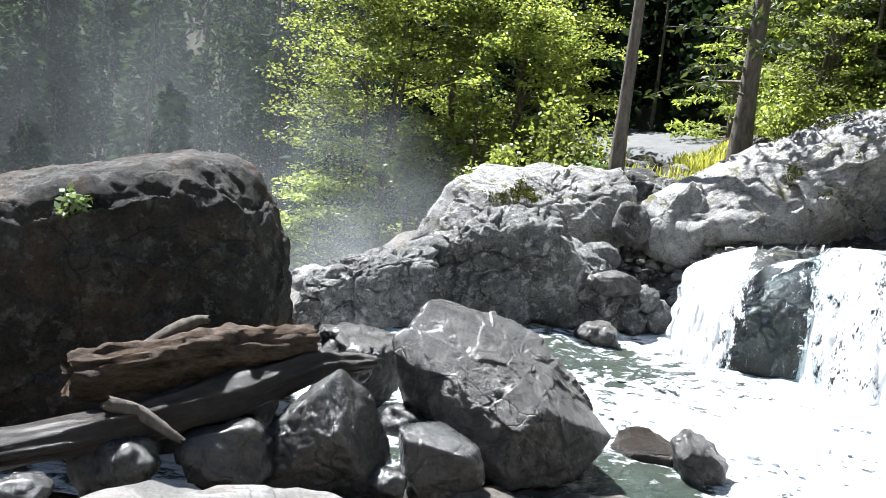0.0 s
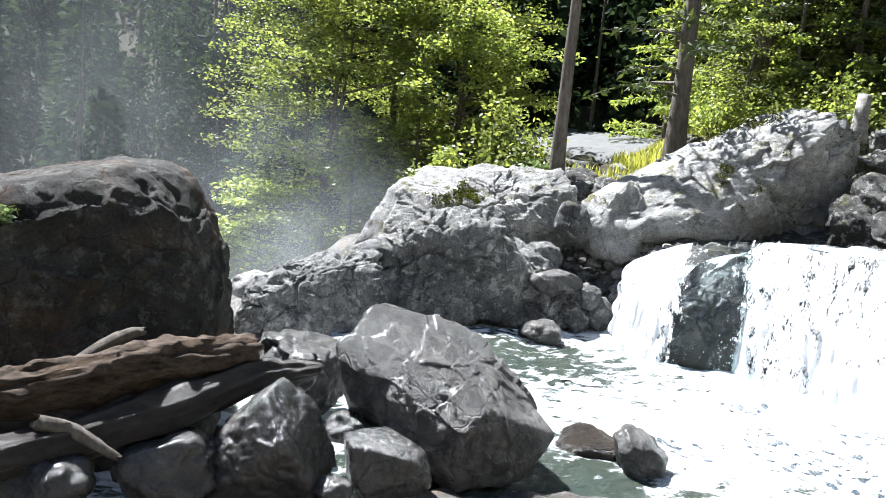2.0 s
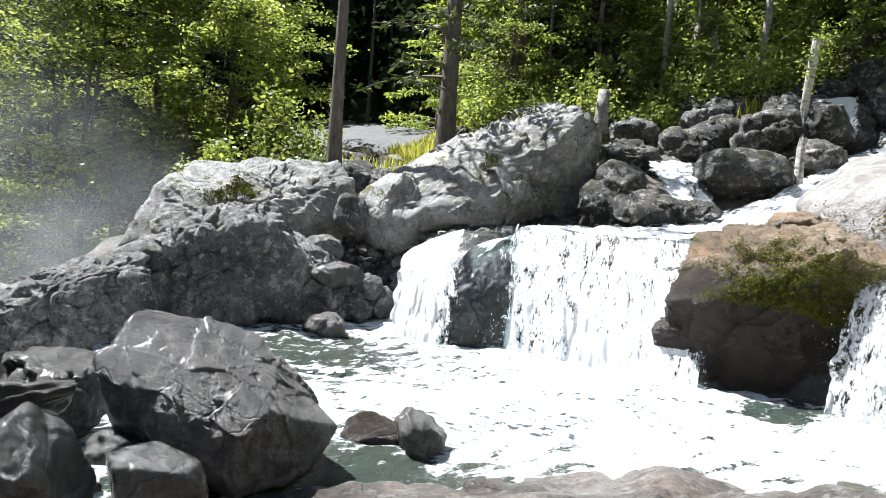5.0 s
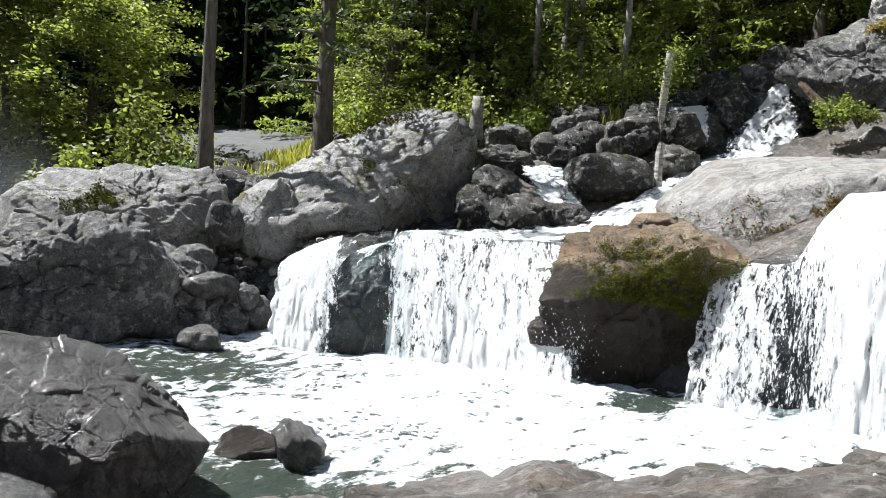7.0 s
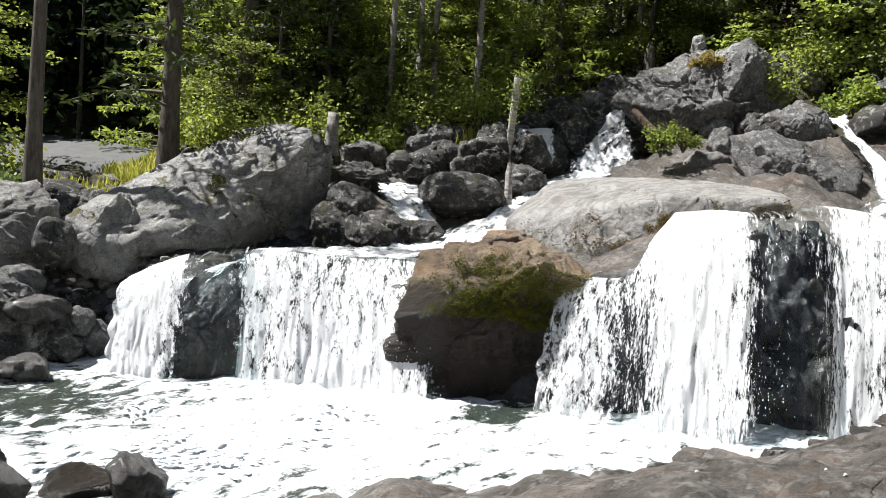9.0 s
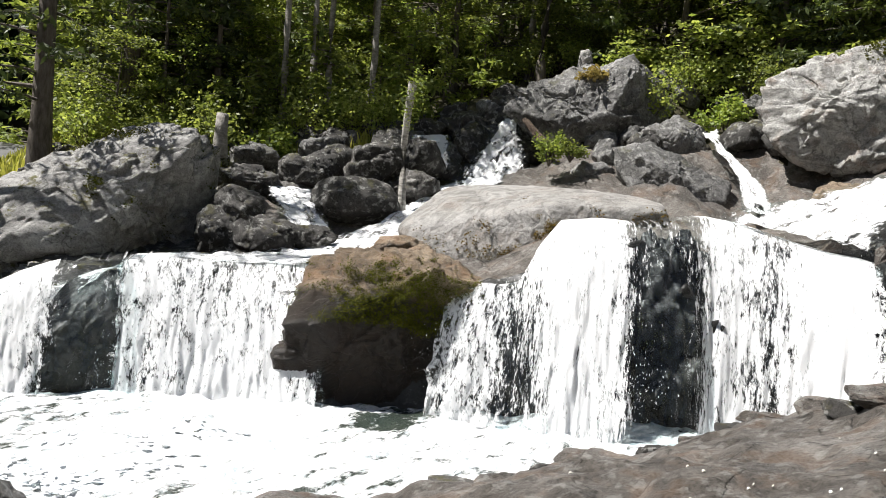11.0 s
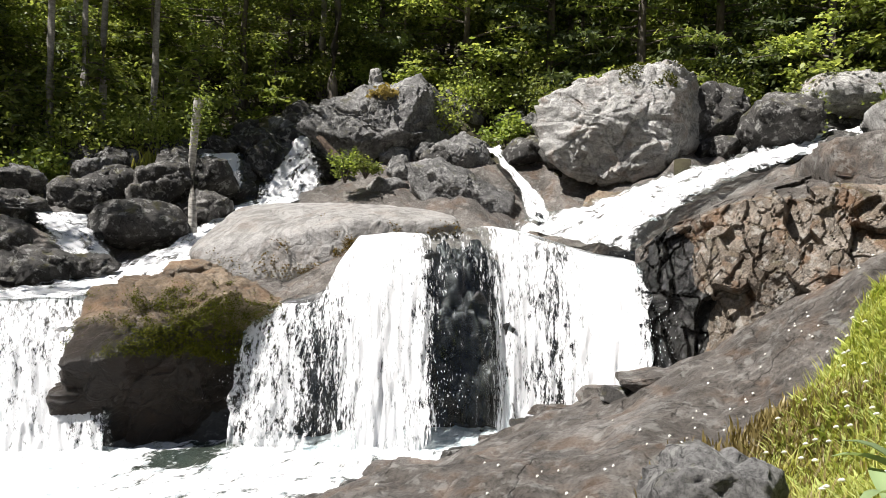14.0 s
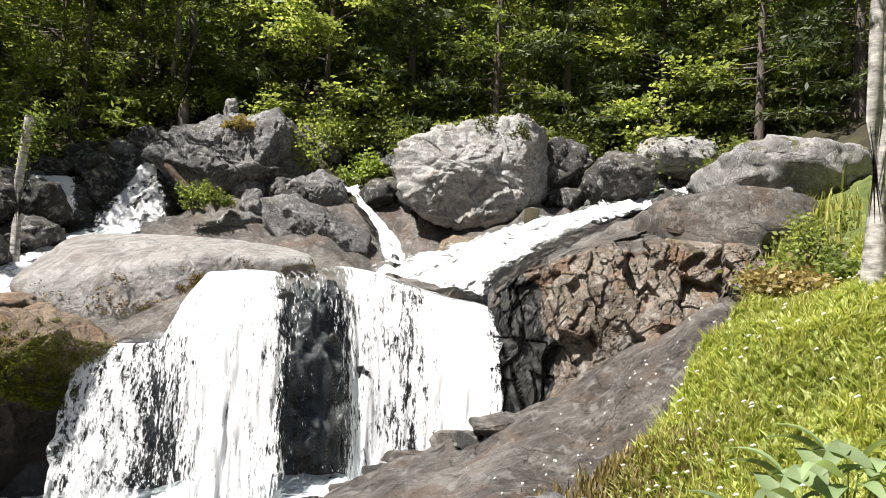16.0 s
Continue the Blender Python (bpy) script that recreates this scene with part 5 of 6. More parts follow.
# trunks on the bank to the rear of the creek
for i, (x, y, h, g) in enumerate([(12.9, 16.7, 10, .15), (13.55, 16.3, 10, .12), (13.9, 16.0, 10.5, .13), (15.3, 15.6, 10, .14), (21.0, 13.9, 9, .17), (20.8, 17.4, 10, .13), (19.6, 16.1, 9, .16), (20.4, 13.0, 9, .18)]):
    broadleaf((x, y, terrain_z(x, y) - 0.2), h, 2.4, 130 + i, "slender pale-barked tree on the wooded bank", BARK_PALE if i < 5 else BARK, (LEAF, LEAF_DEEP)[i % 2], g, 0.68, 1800, 0.18)
for i, (x, y, h, r) in enumerate([(10.6, 20.2, 6, 1.7), (11.8, 18.4, 6, 1.6), (14.4, 20.8, 6, 1.8), (22.5, 6.2, 12, 3.0), (22.8, 3.4, 12, 3.0), (23.6, 1.2, 13, 2.8), (22.0, -4.4, 12, 3.0), (20.5, -6.5, 12, 3.0), (24.6, 9.6, 10, 2.6), (24.5, -1.8, 13, 3.0), (9.6, 25.5, 8, 2.2), (12.5, 26.0, 6, 2.0), (15.0, 24.0, 5, 1.7)]):
    conifer((x, y, terrain_z(x, y) - 0.3), h, r, 150 + i, "dense spruce tree at the forest edge", BARK, (NEEDLE_LIGHT, NEEDLE)[i % 2], 0.16, 0.03, (0, 0), 40, 1.0, 1.25)
broadleaf((21.3, 8.6, terrain_z(21.3, 8.6)), 9, 2.6, 171, "bright green maple-like tree at the forest edge", BARK, LEAF, 0.15, 0.05, 12000, 0.2)
broadleaf((23.4, -1.8, terrain_z(23.4, -1.8)), 9, 2.6, 172, "green leafy tree at the forest edge", BARK, LEAF, 0.15, 0.05, 10000, 0.2)
edge_trees = [broadleaf((21.6, 14.8, terrain_z(21.6, 14.8)), 8, 2.6, 175, "bright leafy tree at the forest edge", BARK, LEAF, 0.12, 0.04, 11000, 0.14),
              broadleaf((24.2, 6.0, terrain_z(24.2, 6.0)), 9, 2.8, 176, "deep green leafy tree at the forest edge", BARK, LEAF_DEEP, 0.13, 0.04, 11000, 0.14)]
for i, (a, r) in enumerate([(30, 24), (36, 26), (43, 26.5), (49, 28), (54, 26), (61, 27), (66, 25.5), (73, 26.5), (84, 26), (89, 27), (96, 26), (101, 25), (107, 25)]):
    x, y = r * math.sin(radians(a)), r * math.cos(radians(a))
    tagged(copy_thing(edge_trees[i % 2], pose(x, y, terrain_z(x, y) - 0.3, 0, 0, i * 77)), group="forest edge trees")
for i in range(13):
    a = 26 + i * 1.45
    r = (20.6 if a < 33 else 23.6) + (i * 7 % 5) * 0.9
    x, y = r * math.sin(radians(a)), r * math.cos(radians(a))
    young = broadleaf((x, y, terrain_z(x, y) - 0.2), 3.4 + 0.8 * (i % 3), 1.3, 260 + i, "young leafy tree in the undergrowth", BARK, (LEAF, LEAF_DEEP)[i % 2], 0.06, 0.08, 3400, 0.11)
    tagged(young, group="young trees")
for i, (a, r) in enumerate([(24, 22), (29, 21.5), (33, 23), (39, 22.5), (44, 24.5), (63, 24), (70, 24.5), (77, 25), (86, 25), (92, 24.5), (99, 24), (104, 22.5)]):
    x, y = r * math.sin(radians(a)), r * math.cos(radians(a))
    h = (4.5, 8.0, 6.0)[i % 3]
    conifer((x, y, terrain_z(x, y) - 0.2), h, h * 0.26, 240 + i, "young spruce in the undergrowth", BARK, (NEEDLE_LIGHT, NEEDLE)[i % 2], 0.08, 0.03, (0, 0), 26, 1.0, 1.5)
broadleaf((17.6, 20.8, terrain_z(17.6, 20.8)), 5.5, 2.4, 173, "green leafy tree in the forest", BARK, LEAF, 0.15, 0.05, 9000, 0.2)
broadleaf((10.3, 22.5, terrain_z(10.3, 22.5)), 9, 2.8, 174, "green leafy tree in the forest", BARK, LEAF, 0.13, 0.05, 9000, 0.2)

sapling = conifer((*on_ground(35.5, 20.6)[:2], on_ground(35.5, 20.6)[2]), 2.8, 1.0, 270, "small bright spruce on the sunny bank", BARK, NEEDLE_LIGHT, 0.05, 0.03, (0, 0), 22, 0.9, 1.2)
tagged(sapling, group="small spruces")
for i, (a, r) in enumerate([(33, 20.2), (37.2, 21.4), (40, 21.2), (42.6, 21.8), (45, 22.6), (47.5, 22.2), (31, 21.0), (38.6, 22.6), (44, 23.6), (50, 23.4), (53, 24.2)]):
    small = copy_thing(sapling, pose(*on_ground(a, r), 0, 0, i * 61))
    small.scale = (0.8 + 0.2 * (i % 3),) * 3

# undergrowth on the sunny bank: a few bushes, repeated
kinds = [bush(on_ground(28, 19.6), 0.9, 1.3, 181, "sunlit green undergrowth bush on the bank", LEAF, 1250, 0.12),
         bush(on_ground(33, 19.5), 1.1, 1.7, 182, "sunlit green undergrowth bush on the bank", LEAF, 1400, 0.12),
         bush(on_ground(37, 19.9), 0.8, 1.0, 183, "deep green undergrowth bush on the bank", LEAF_DEEP, 1300, 0.13)]
for k in kinds:
    tagged(k, group="undergrowth bushes")
spots = random.Random(5)
for i in range(46):
    a = spots.uniform(24, 62)
    r = spots.uniform(19.6 if a < 33 else 22.2, 26) if a < 43 else spots.uniform(24.5, 28)
    x, y, z = on_ground(a, r)
    copy_thing(kinds[i % 3], pose(x, y, z, 0, 0, spots.uniform(0, 360)))
for i in range(12):
    x, y, z = on_ground(34 + i * 1.15, 20.4 + (i * 5 % 4) * 0.5)
    copy_thing(kinds[i % 2], pose(x, y, z, 0, 0, i * 47))
for i in range(26):
    a = spots.uniform(66, 112)
    x, y, z = on_ground(a, spots.uniform(21.5, 26))
    copy_thing(kinds[i % 3], pose(x, y, z, 0, 0, spots.uniform(0, 360)))


def far_woods(sunny, leaf, label):
    """The wooded slopes: conifers and leafy crowns too many to count. sunny: the woods on the creek's own bank, with
    sunlight painted into a lighter leaf colour.
    """
    rng = np.random.default_rng(77)
    pts, faces, tr_p, tr_f = [], [], [], []
    base = 0

    def trees(count, r0, r1, a0, a1, sprays, size, hgt):
        nonlocal base
        for _ in range(count):
            a, r = rng.uniform(a0, a1), math.sqrt(rng.uniform(r0 * r0, r1 * r1))
            x, y = r * math.sin(radians(a)), r * math.cos(radians(a))
            if -3 < a < 24 and r < 31.5:
                continue
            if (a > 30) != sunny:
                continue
            z = terrain_z(x, y, False) - 0.4
            h = hgt * rng.uniform(0.6, 1.25)
            u = rng.uniform(0.02, 1.0, sprays)
            leafy = rng.random() < 0.3
            wide = h * (0.16 * (1 - u) + 0.015) if not leafy else h * 0.2 * np.sqrt(np.maximum(0.02, np.sin(np.pi * np.minimum(u * 0.9 + 0.1, 1.0))))
            t = rng.uniform(0, 2 * np.pi, sprays)
            rad = wide * np.sqrt(rng.uniform(0.15, 1, sprays))
            pos = np.stack([x + rad * np.cos(t), y + rad * np.sin(t), z + u * h - rad * 0.25], 1)
            d = np.stack([np.cos(t), np.sin(t), rng.uniform(-0.8, 0.1, sprays) if not leafy else rng.uniform(-0.6, 0.8, sprays)], 1) + rng.normal(0, 0.3, (sprays, 3))
            d /= np.linalg.norm(d, axis=1)[:, None]
            s = np.cross(d, rng.normal(0, 1, (sprays, 3)))
            s /= np.linalg.norm(s, axis=1)[:, None]
            ln = size * rng.uniform(0.6, 1.4, sprays)[:, None]
            pts.append(np.stack([pos, pos + d * ln * 0.4 + s * ln * 0.3, pos + d * ln, pos + d * ln * 0.4 - s * ln * 0.3], 1).reshape(-1, 3))
            faces.append(np.arange(sprays * 4).reshape(-1, 4) + base)
            base += sprays * 4
            p, f = limb([(x, y, z), (x, y, z + h * 0.9)], [h * 0.012, h * 0.003], 5)
            tr_f.extend([tuple(i + len(tr_p) for i in q) for q in f])
            tr_p.extend([tuple(v) for v in p])

    trees(60, 27, 48, -50, -4, 1000, 0.38, 13)
    trees(100, 48, 90, -55, -4, 550, 0.55, 16)
    trees(45, 31.5, 46, -3, 24, 600, 0.5, 12)
    trees(34, 28, 40, 24, 62, 480, 0.45, 7)
    trees(110, 28, 48, 62, 118, 480, 0.55, 13)
    trees(60, 40, 48, -4, 62, 480, 0.6, 13)
    trees(190, 48, 90, -4, 120, 260, 0.9, 16)
    trees(380, 90, 190, -60, 120, 130, 1.9, 18)
    ob = mesh_object("far_woods", np.concatenate(pts), np.concatenate(faces), leaf, smooth=False)
    tagged(ob, label, "forest", kind="stuff")
    ob = mesh_object("far_woods_trunks", tr_p, tr_f, BARK)
    tagged(ob, "grey trunks of the distant forest trees", "forest", kind="stuff")


far_woods(False, SHADED_LEAF, "mixed forest covering the mountain slopes, shade put into its leaf colour")
far_woods(True, SUNLIT_LEAF, "mixed forest above the creek, sunlight put into its leaf colour")

# ---- birch trunks by the grass bank ----
for i, (x, y, g, lx) in enumerate([(7.5, -2.55, 0.09, -0.02), (8.15, -2.85, 0.11, -0.01)]):
    broadleaf((x, y, terrain_z(x, y) - 0.1), 8, 1.6, 190 + i, "white birch with flaking bark beside the grass bank", BIRCH, LEAF, g, 0.62, 2500, 0.12, (lx, 0.02))

# ---- broken pole-like trunk leaning in the creek ----
pole = new("dead_trunk")
pole.matrix_world = pose(12.3, 11.15, 3.2)
p, f = limb([(0, 0, -0.2), (-0.03, 0.02, 0.7), (-0.06, 0.03, 1.5), (-0.02, 0.02, 2.2), (0.04, -0.02, 2.9)], [0.10, 0.085, 0.08, 0.09, 0.11], 10)
mesh_object("trunk", p, f, BIRCH, pole)
rng = np.random.default_rng(4)
p, f = leaf_cloud([(0.1, -0.1, 2.6), (0.1, -0.1, 2.9), (0, 0, 2.3)], (0.12, 0.12, 0.2), 500, 0.09, rng)
tagged(mesh_object("moss", p, f, LEAF_DEEP, pole, "clump of moss and small ferns", smooth=False), kind="stuff")
tagged(pole, "dead pale trunk standing in the creek, mossy top", "dead tree")
stump = new("tree_stump")
stump.matrix_world = pose(9.95, 15.06, 4.4)
p, f = limb([(0, 0, -0.3), (0, 0, 0.3), (0.02, 0, 0.75)], [0.2, 0.15, 0.14], 10)
f.append(tuple(range(20, 30)))
mesh_object("trunk", p, f, BARK_PALE, stump)
tagged(stump, "weathered grey tree stump behind the boulder", "tree stump")


# ---- driftwood ----
def driftwood(name, path, radii, mat, label, seed, sides=36, steps=80, flute=0.45):
    """A weathered log: bent, fluted along the grain, with split ends."""
    pts = np.array(path, dtype=float)
    u = np.linspace(0, len(pts) - 1, steps)
    line = np.stack([np.interp(u, range(len(pts)), pts[:, k]) for k in range(3)], 1)
    for _ in range(4):
        line[1:-1] = (line[:-2] + 2 * line[1:-1] + line[2:]) / 4
    rad = np.interp(u, range(len(radii)), radii)
    p, f = limb([Vector(v) for v in line], rad, sides)
    out = []
    for i, v in enumerate(p):
        c = Vector(line[i // sides])
        k = i % sides
        ang = 2 * math.pi * k / sides
        ca, sa, u = math.cos(ang), math.sin(ang), (i // sides) / steps
        grooves = noise.noise(Vector((ca * 2.2 + seed, sa * 2.2, u * 2.5))) + 0.8 * noise.noise(Vector((ca * 6, sa * 6 + seed, u * 5))) + 0.5 * noise.noise(Vector((ca * 14, sa * 14, u * 9 + seed)))
        knots = 0.5 * max(0.0, noise.noise(Vector((ca * 1.5, sa * 1.5 + seed, u * 14))))
        p = c + (v - c) * (1 + flute * (grooves * 0.6 + knots))
        ragged = max(0.0, 1 - (i // sides) / 5, 1 - (steps - 1 - i // sides) / 5)
        along = Vector(line[min(i // sides + 1, steps - 1)]) - Vector(line[max(i // sides - 1, 0)])
        out.append(p + along.normalized() * ragged * 0.12 * noise.noise(Vector((ca * 5 + seed, sa * 5, 3))))
    n = len(out)
    out += [Vector(line[2]), Vector(line[-3])]
    for k in range(sides):
        f.append((k, (k + 1) % sides, n))
        f.append(((steps - 1) * sides + (k + 1) % sides, (steps - 1) * sides + k, n + 1))
    ob = mesh_object(name, out, f, mat)
    return tagged(ob, label, "driftwood")


driftwood("driftwood_log", [(-2.42, 4.6, 1.1), (-1.95, 5.0, 1.13), (-1.5, 5.4, 1.16), (-1.02, 5.82, 1.16)], [0.13, 0.16, 0.15, 0.11], DRIFTWOOD, "brown weathered driftwood log with rough split grain", 1, 48, 110, 0.75)
driftwood("driftwood_log", [(-2.8, 3.7, 0.82), (-2.0, 4.6, 0.8), (-1.45, 5.2, 0.86), (-0.95, 5.75, 0.98), (-0.5, 6.1, 0.97)], [0.1, 0.13, 0.17, 0.12, 0.05], WET_WOOD, "dark wet driftwood log wedged under another", 2)
driftwood("driftwood_branch", [(-2.12, 5.05, 1.18), (-1.97, 5.25, 1.3), (-1.85, 5.38, 1.36), (-1.77, 5.45, 1.36)], [0.045, 0.05, 0.045, 0.03], BARK, "grey bent driftwood branch on a log", 3, 14, 24, 0.25)
driftwood("driftwood_root", [(-2.1, 4.5, 0.98), (-1.9, 4.6, 0.9), (-1.72, 4.6, 0.78), (-1.62, 4.62, 0.72)], [0.05, 0.05, 0.035, 0.02], BARK, "splintered root end under the logs", 4, 14, 24, 0.35)
driftwood("fallen_log", [(15.9, 10.4, 5.8), (15.6, 9.8, 5.35), (15.35, 9.25, 5.05)], [0.08, 0.09, 0.07], DRIFTWOOD, "rust-brown fallen log under the big boulder", 5, 14, 24, 0.3)


# ---- stones scattered on the bar, the path and the upper creek ----
def scatter_stones():
    kinds = [boulder("stone", (0, 0, -9), (0.13 * s, 0.11 * s, 0.08 * s), 0, m, lab, 300 + i, (), 3, 6, 0.68, 0.05, category="stone", group="scattered stones")
             for i, (s, m, lab) in enumerate([(1, GRANITE_GREY, "small grey stone on the gravel bar"), (1.3, GRANITE, "small pale stone on the gravel bar"), (1.1, DARK_ROCK, "small dark stone on the gravel bar")])]
    big = [boulder("boulder", (0, 0, -9), (0.5 * s, 0.42 * s, 0.36 * s), 0, m, lab, 310 + i, (), 4, 8, 0.66, 0.05, group="bank boulders")
           for i, (s, m, lab) in enumerate([(1, DARK_ROCK, "dark boulder on the wooded bank"), (0.8, GRANITE_GREY, "grey boulder on the wooded bank"), (1.3, DARK_ROCK, "large dark boulder on the wooded bank")])]
    rnd = random.Random(12)
    first = set()

    def lay(ob, x, y, lift):
        if 13.6 < x < 17.2 and 9.6 < y < 12.4 or 15.2 < x < 18.6 and 3.6 < y < 7.0:
            return
        z = terrain_z(x, y) + lift
        m = pose(x, y, z, rnd.uniform(-15, 15), rnd.uniform(-15, 15), rnd.uniform(0, 360))
        if ob.name in first:
            copy_thing(ob, m)
        else:
            first.add(ob.name)
            ob.matrix_world = m

    for i in range(240):
        a, r = rnd.uniform(9, 21.5), rnd.uniform(12.4, 15.5)
        lay(kinds[i % 3], r * math.sin(radians(a)), r * math.cos(radians(a)), 0.03)
    for i in range(48):
        a, r = rnd.uniform(11, 24), rnd.uniform(15.8, 20.5)
        lay(big[i % 2], r * math.sin(radians(a)), r * math.cos(radians(a)), 0.0)
    for i in range(120):
        a = rnd.uniform(31, 61)
        r = rnd.uniform(17.4, 21.5) + (a - 31) * 0.05
        lay(big[i % 3], r * math.sin(radians(a)), r * math.cos(radians(a)), 0.08)
    for i in range(80):
        a, r = rnd.uniform(60, 100), rnd.uniform(18.8, 22.5)
        lay(big[i % 3], r * math.sin(radians(a)), r * math.cos(radians(a)), 0.08)

    chunks = []
    p, f = unit_sphere(1)
    for i in range(1500):
        a, r = rnd.uniform(7, 22), rnd.uniform(12.2, 16.5)
        x, y = r * math.sin(radians(a)), r * math.cos(radians(a))
        k = rnd.uniform(0.025, 0.085)
        q = np.sign(p) * np.abs(p) ** 0.7 * np.array([rnd.uniform(0.8, 1.3), rnd.uniform(0.8, 1.2), 0.65]) * k
        chunks.append((q + np.array([x, y, terrain_z(x, y) + k * 0.3]), f))
    tagged(mesh_object("pebbles", *joined(chunks), GRANITE, smooth=False), "small pale pebbles filling the gravel bar", "pebbles", kind="stuff")


scatter_stones()


# ---- road behind the trees ----
def build_road():
    mid = [(13.0, 20.0), (9.5, 21.6), (7.6, 24.0), (6.8, 27.0), (6.0, 30.5), (4.6, 34.0)]
    verts = []
    for i, (x, y) in enumerate(mid):
        q = Vector(mid[min(i + 1, 5)]) - Vector(mid[max(i - 1, 0)])
        s = Vector((-q.y, q.x)).normalized() * 1.7
        z = 3.85 + 0.075 * (y - 23)
        for d, dz in ((-1.15, 0.3), (-0.96, 0.45), (0, 0.1), (0.96, -0.25), (1.15, -0.6)):
            verts.append((x + s.x * d, y + s.y * d, z + dz))
    tagged(mesh_object("road", verts, grid_faces(6, 5), ROAD), "narrow grey mountain road behind the trees", "road", kind="structure")


build_road()


# ---- grass bank ----
def grass(name, count, spots_fn, size, mat, label, seed, width=0.10, flop=0.5):
    rng = np.random.default_rng(seed)
    pts = []
    n = 0
    while n < count:
        got = spots_fn(rng)
        if got is None:
            continue
        x, y = got
        z = terrain_z(x, y) - 0.02
        h = size * rng.uniform(0.5, 1.4)
        a = rng.uniform(0, 6.28)
        d = rng.uniform(0.1, flop) * h
        w = h * width
        c, s = math.cos(a), math.sin(a)
        pts.append(((x - s * w, y + c * w, z), (x + s * w, y - c * w, z), (x + c * d * 0.4 + s * w * .6, y + s * d * 0.4 - c * w * .6, z + h * 0.65), (x + c * d * 0.4 - s * w * .6, y + s * d * 0.4 + c * w * .6, z + h * 0.65), (x + c * d, y + s * d, z + h)))
        n += 1
    p = np.array(pts).reshape(-1, 3)
    f = []
    for i in range(count):
        k = i * 5
        f += [(k, k + 1, k + 2, k + 3), (k + 3, k + 2, k + 4)]
    return tagged(mesh_object(name, p, f, mat, smooth=False), label, "grass", kind="stuff")


EDGE_X, EDGE_Y = [3, 4.8, 6.6, 7.8, 9.2, 11], [-0.2, -0.05, -0.6, -1.3, -2.3, -3.6]


def bank_spot(rng):
    x = rng.uniform(3.0, 11.0)
    y = float(np.interp(x, EDGE_X, EDGE_Y)) - abs(rng.normal(0, 1)) * 1.6
    return (x, y) if y > -5 and rng.random() < 4.5 / x else None


def clump_spot(rng):
    got = bank_spot(rng)
    if got and noise.noise(Vector((got[0] * 2.3, got[1] * 2.3, 4.0))) > 0.12:
        return got
    return None


def edge_spot(rng):
    x = rng.uniform(3.4, 6.5)
    return (x, float(np.interp(x, EDGE_X, EDGE_Y)) + rng.normal(-0.12, 0.26))


def ledge_spot(rng):
    x = 12.8 + rng.normal(0, 0.7)
    return (x, -3.2 + rng.normal(0, 0.4))


grass("grass", 70000, bank_spot, 0.10, GRASS, "lush sunlit grass and herbs on the bank", 1, 0.045, 1.3)
grass("herbs", 34000, bank_spot, 0.085, HERB, "broad-leaved herbs among the grass", 2, 0.3, 1.5)
grass("tall_grass", 5000, clump_spot, 0.17, GRASS, "taller tufts of grass standing out of the bank", 6, 0.035, 1.1)
grass("dry_grass", 6000, edge_spot, 0.12, DRY_GRASS, "dry yellow grass at the slab's edge", 3)
grass("grass", 900, ledge_spot, 0.32, GRASS, "tufts of bright grass on the upper ledge", 4, 0.05)


def moss_spot(rng):
    a = rng.uniform(9, 48)
    r = rng.uniform(17.5, 22.5) if a < 34 else rng.uniform(19.8, 24.5)
    if a < 17 and r > 18.5:
        return None
    return (r * math.sin(radians(a)), r * math.cos(radians(a)))


grass("grass", 16000, moss_spot, 0.32, GRASS, "sunlit grass on the far bank", 5, 0.08)


# ---- plants of the bank ----
def blade_leaf(length, wide, bend, n=7):
    """A pointed leaf with a folded midrib."""
    pts = []
    for i in range(n):
        u = i / (n - 1)
        w = wide * math.sin(math.pi * min(1, u * 0.92 + 0.06)) ** 0.8
        z = bend * math.sin(u * 1.9) * length * 0.4 - 0.25 * length * u * u
        pts += [(u * length, -w, z + w * 0.35), (u * length, 0, z), (u * length, w, z + w * 0.35)]
    return pts, grid_faces(n, 3)


def big_leaf_plant(base):
    thing = new("leafy_plant")
    thing.matrix_world = pose(*base)
    rnd = random.Random(8)
    for i in range(13):
        p, f = blade_leaf(rnd.uniform(0.24, 0.4), rnd.uniform(0.04, 0.065), rnd.uniform(0.5, 1.0))
        leaf = mesh_object("leaf", p, f, FERN, thing)
        leaf.matrix_local = pose(rnd.uniform(-0.18, 0.18), rnd.uniform(-0.18, 0.18), rnd.uniform(0.16, 0.3), rnd.uniform(-20, 20), rnd.uniform(-30, 5), i * 28 + rnd.uniform(-15, 15))
    p, f = joined([limb([(0, 0, -0.1), (rnd.uniform(-0.15, 0.15), rnd.uniform(-0.15, 0.15), 0.28)], [0.008, 0.004], 5) for _ in range(6)])
    mesh_object("stem", p, f, FERN, thing)
    return tagged(thing, "pale green plant with large pointed leaves in grass", "plant")


for x, y in ((4.1, -0.98), (4.3, -1.22), (4.45, -1.45)):
    big_leaf_plant((x, y, terrain_z(x, y) + 0.05))


def flower_heads():
    rng = np.random.default_rng(21)
    chunks = []
    for _ in range(200):
        while True:
            got = bank_spot(rng)
            if got:
                break
        x, y = got
        z = terrain_z(x, y)
        h = rng.uniform(0.12, 0.26)
        p, f = unit_sphere(1)
        chunks.append((p * np.array([0.016, 0.016, 0.010]) + np.array([x, y, z + h]), f))
        chunks.append((p * np.array([0.011, 0.011, 0.008]) + np.array([x + 0.02, y + 0.01, z + h - 0.01]), f))
    ob = mesh_object("flowers", *joined(chunks), PETAL)
    tagged(ob, "small white flower heads above the grass", "flowers", kind="stuff")


flower_heads()


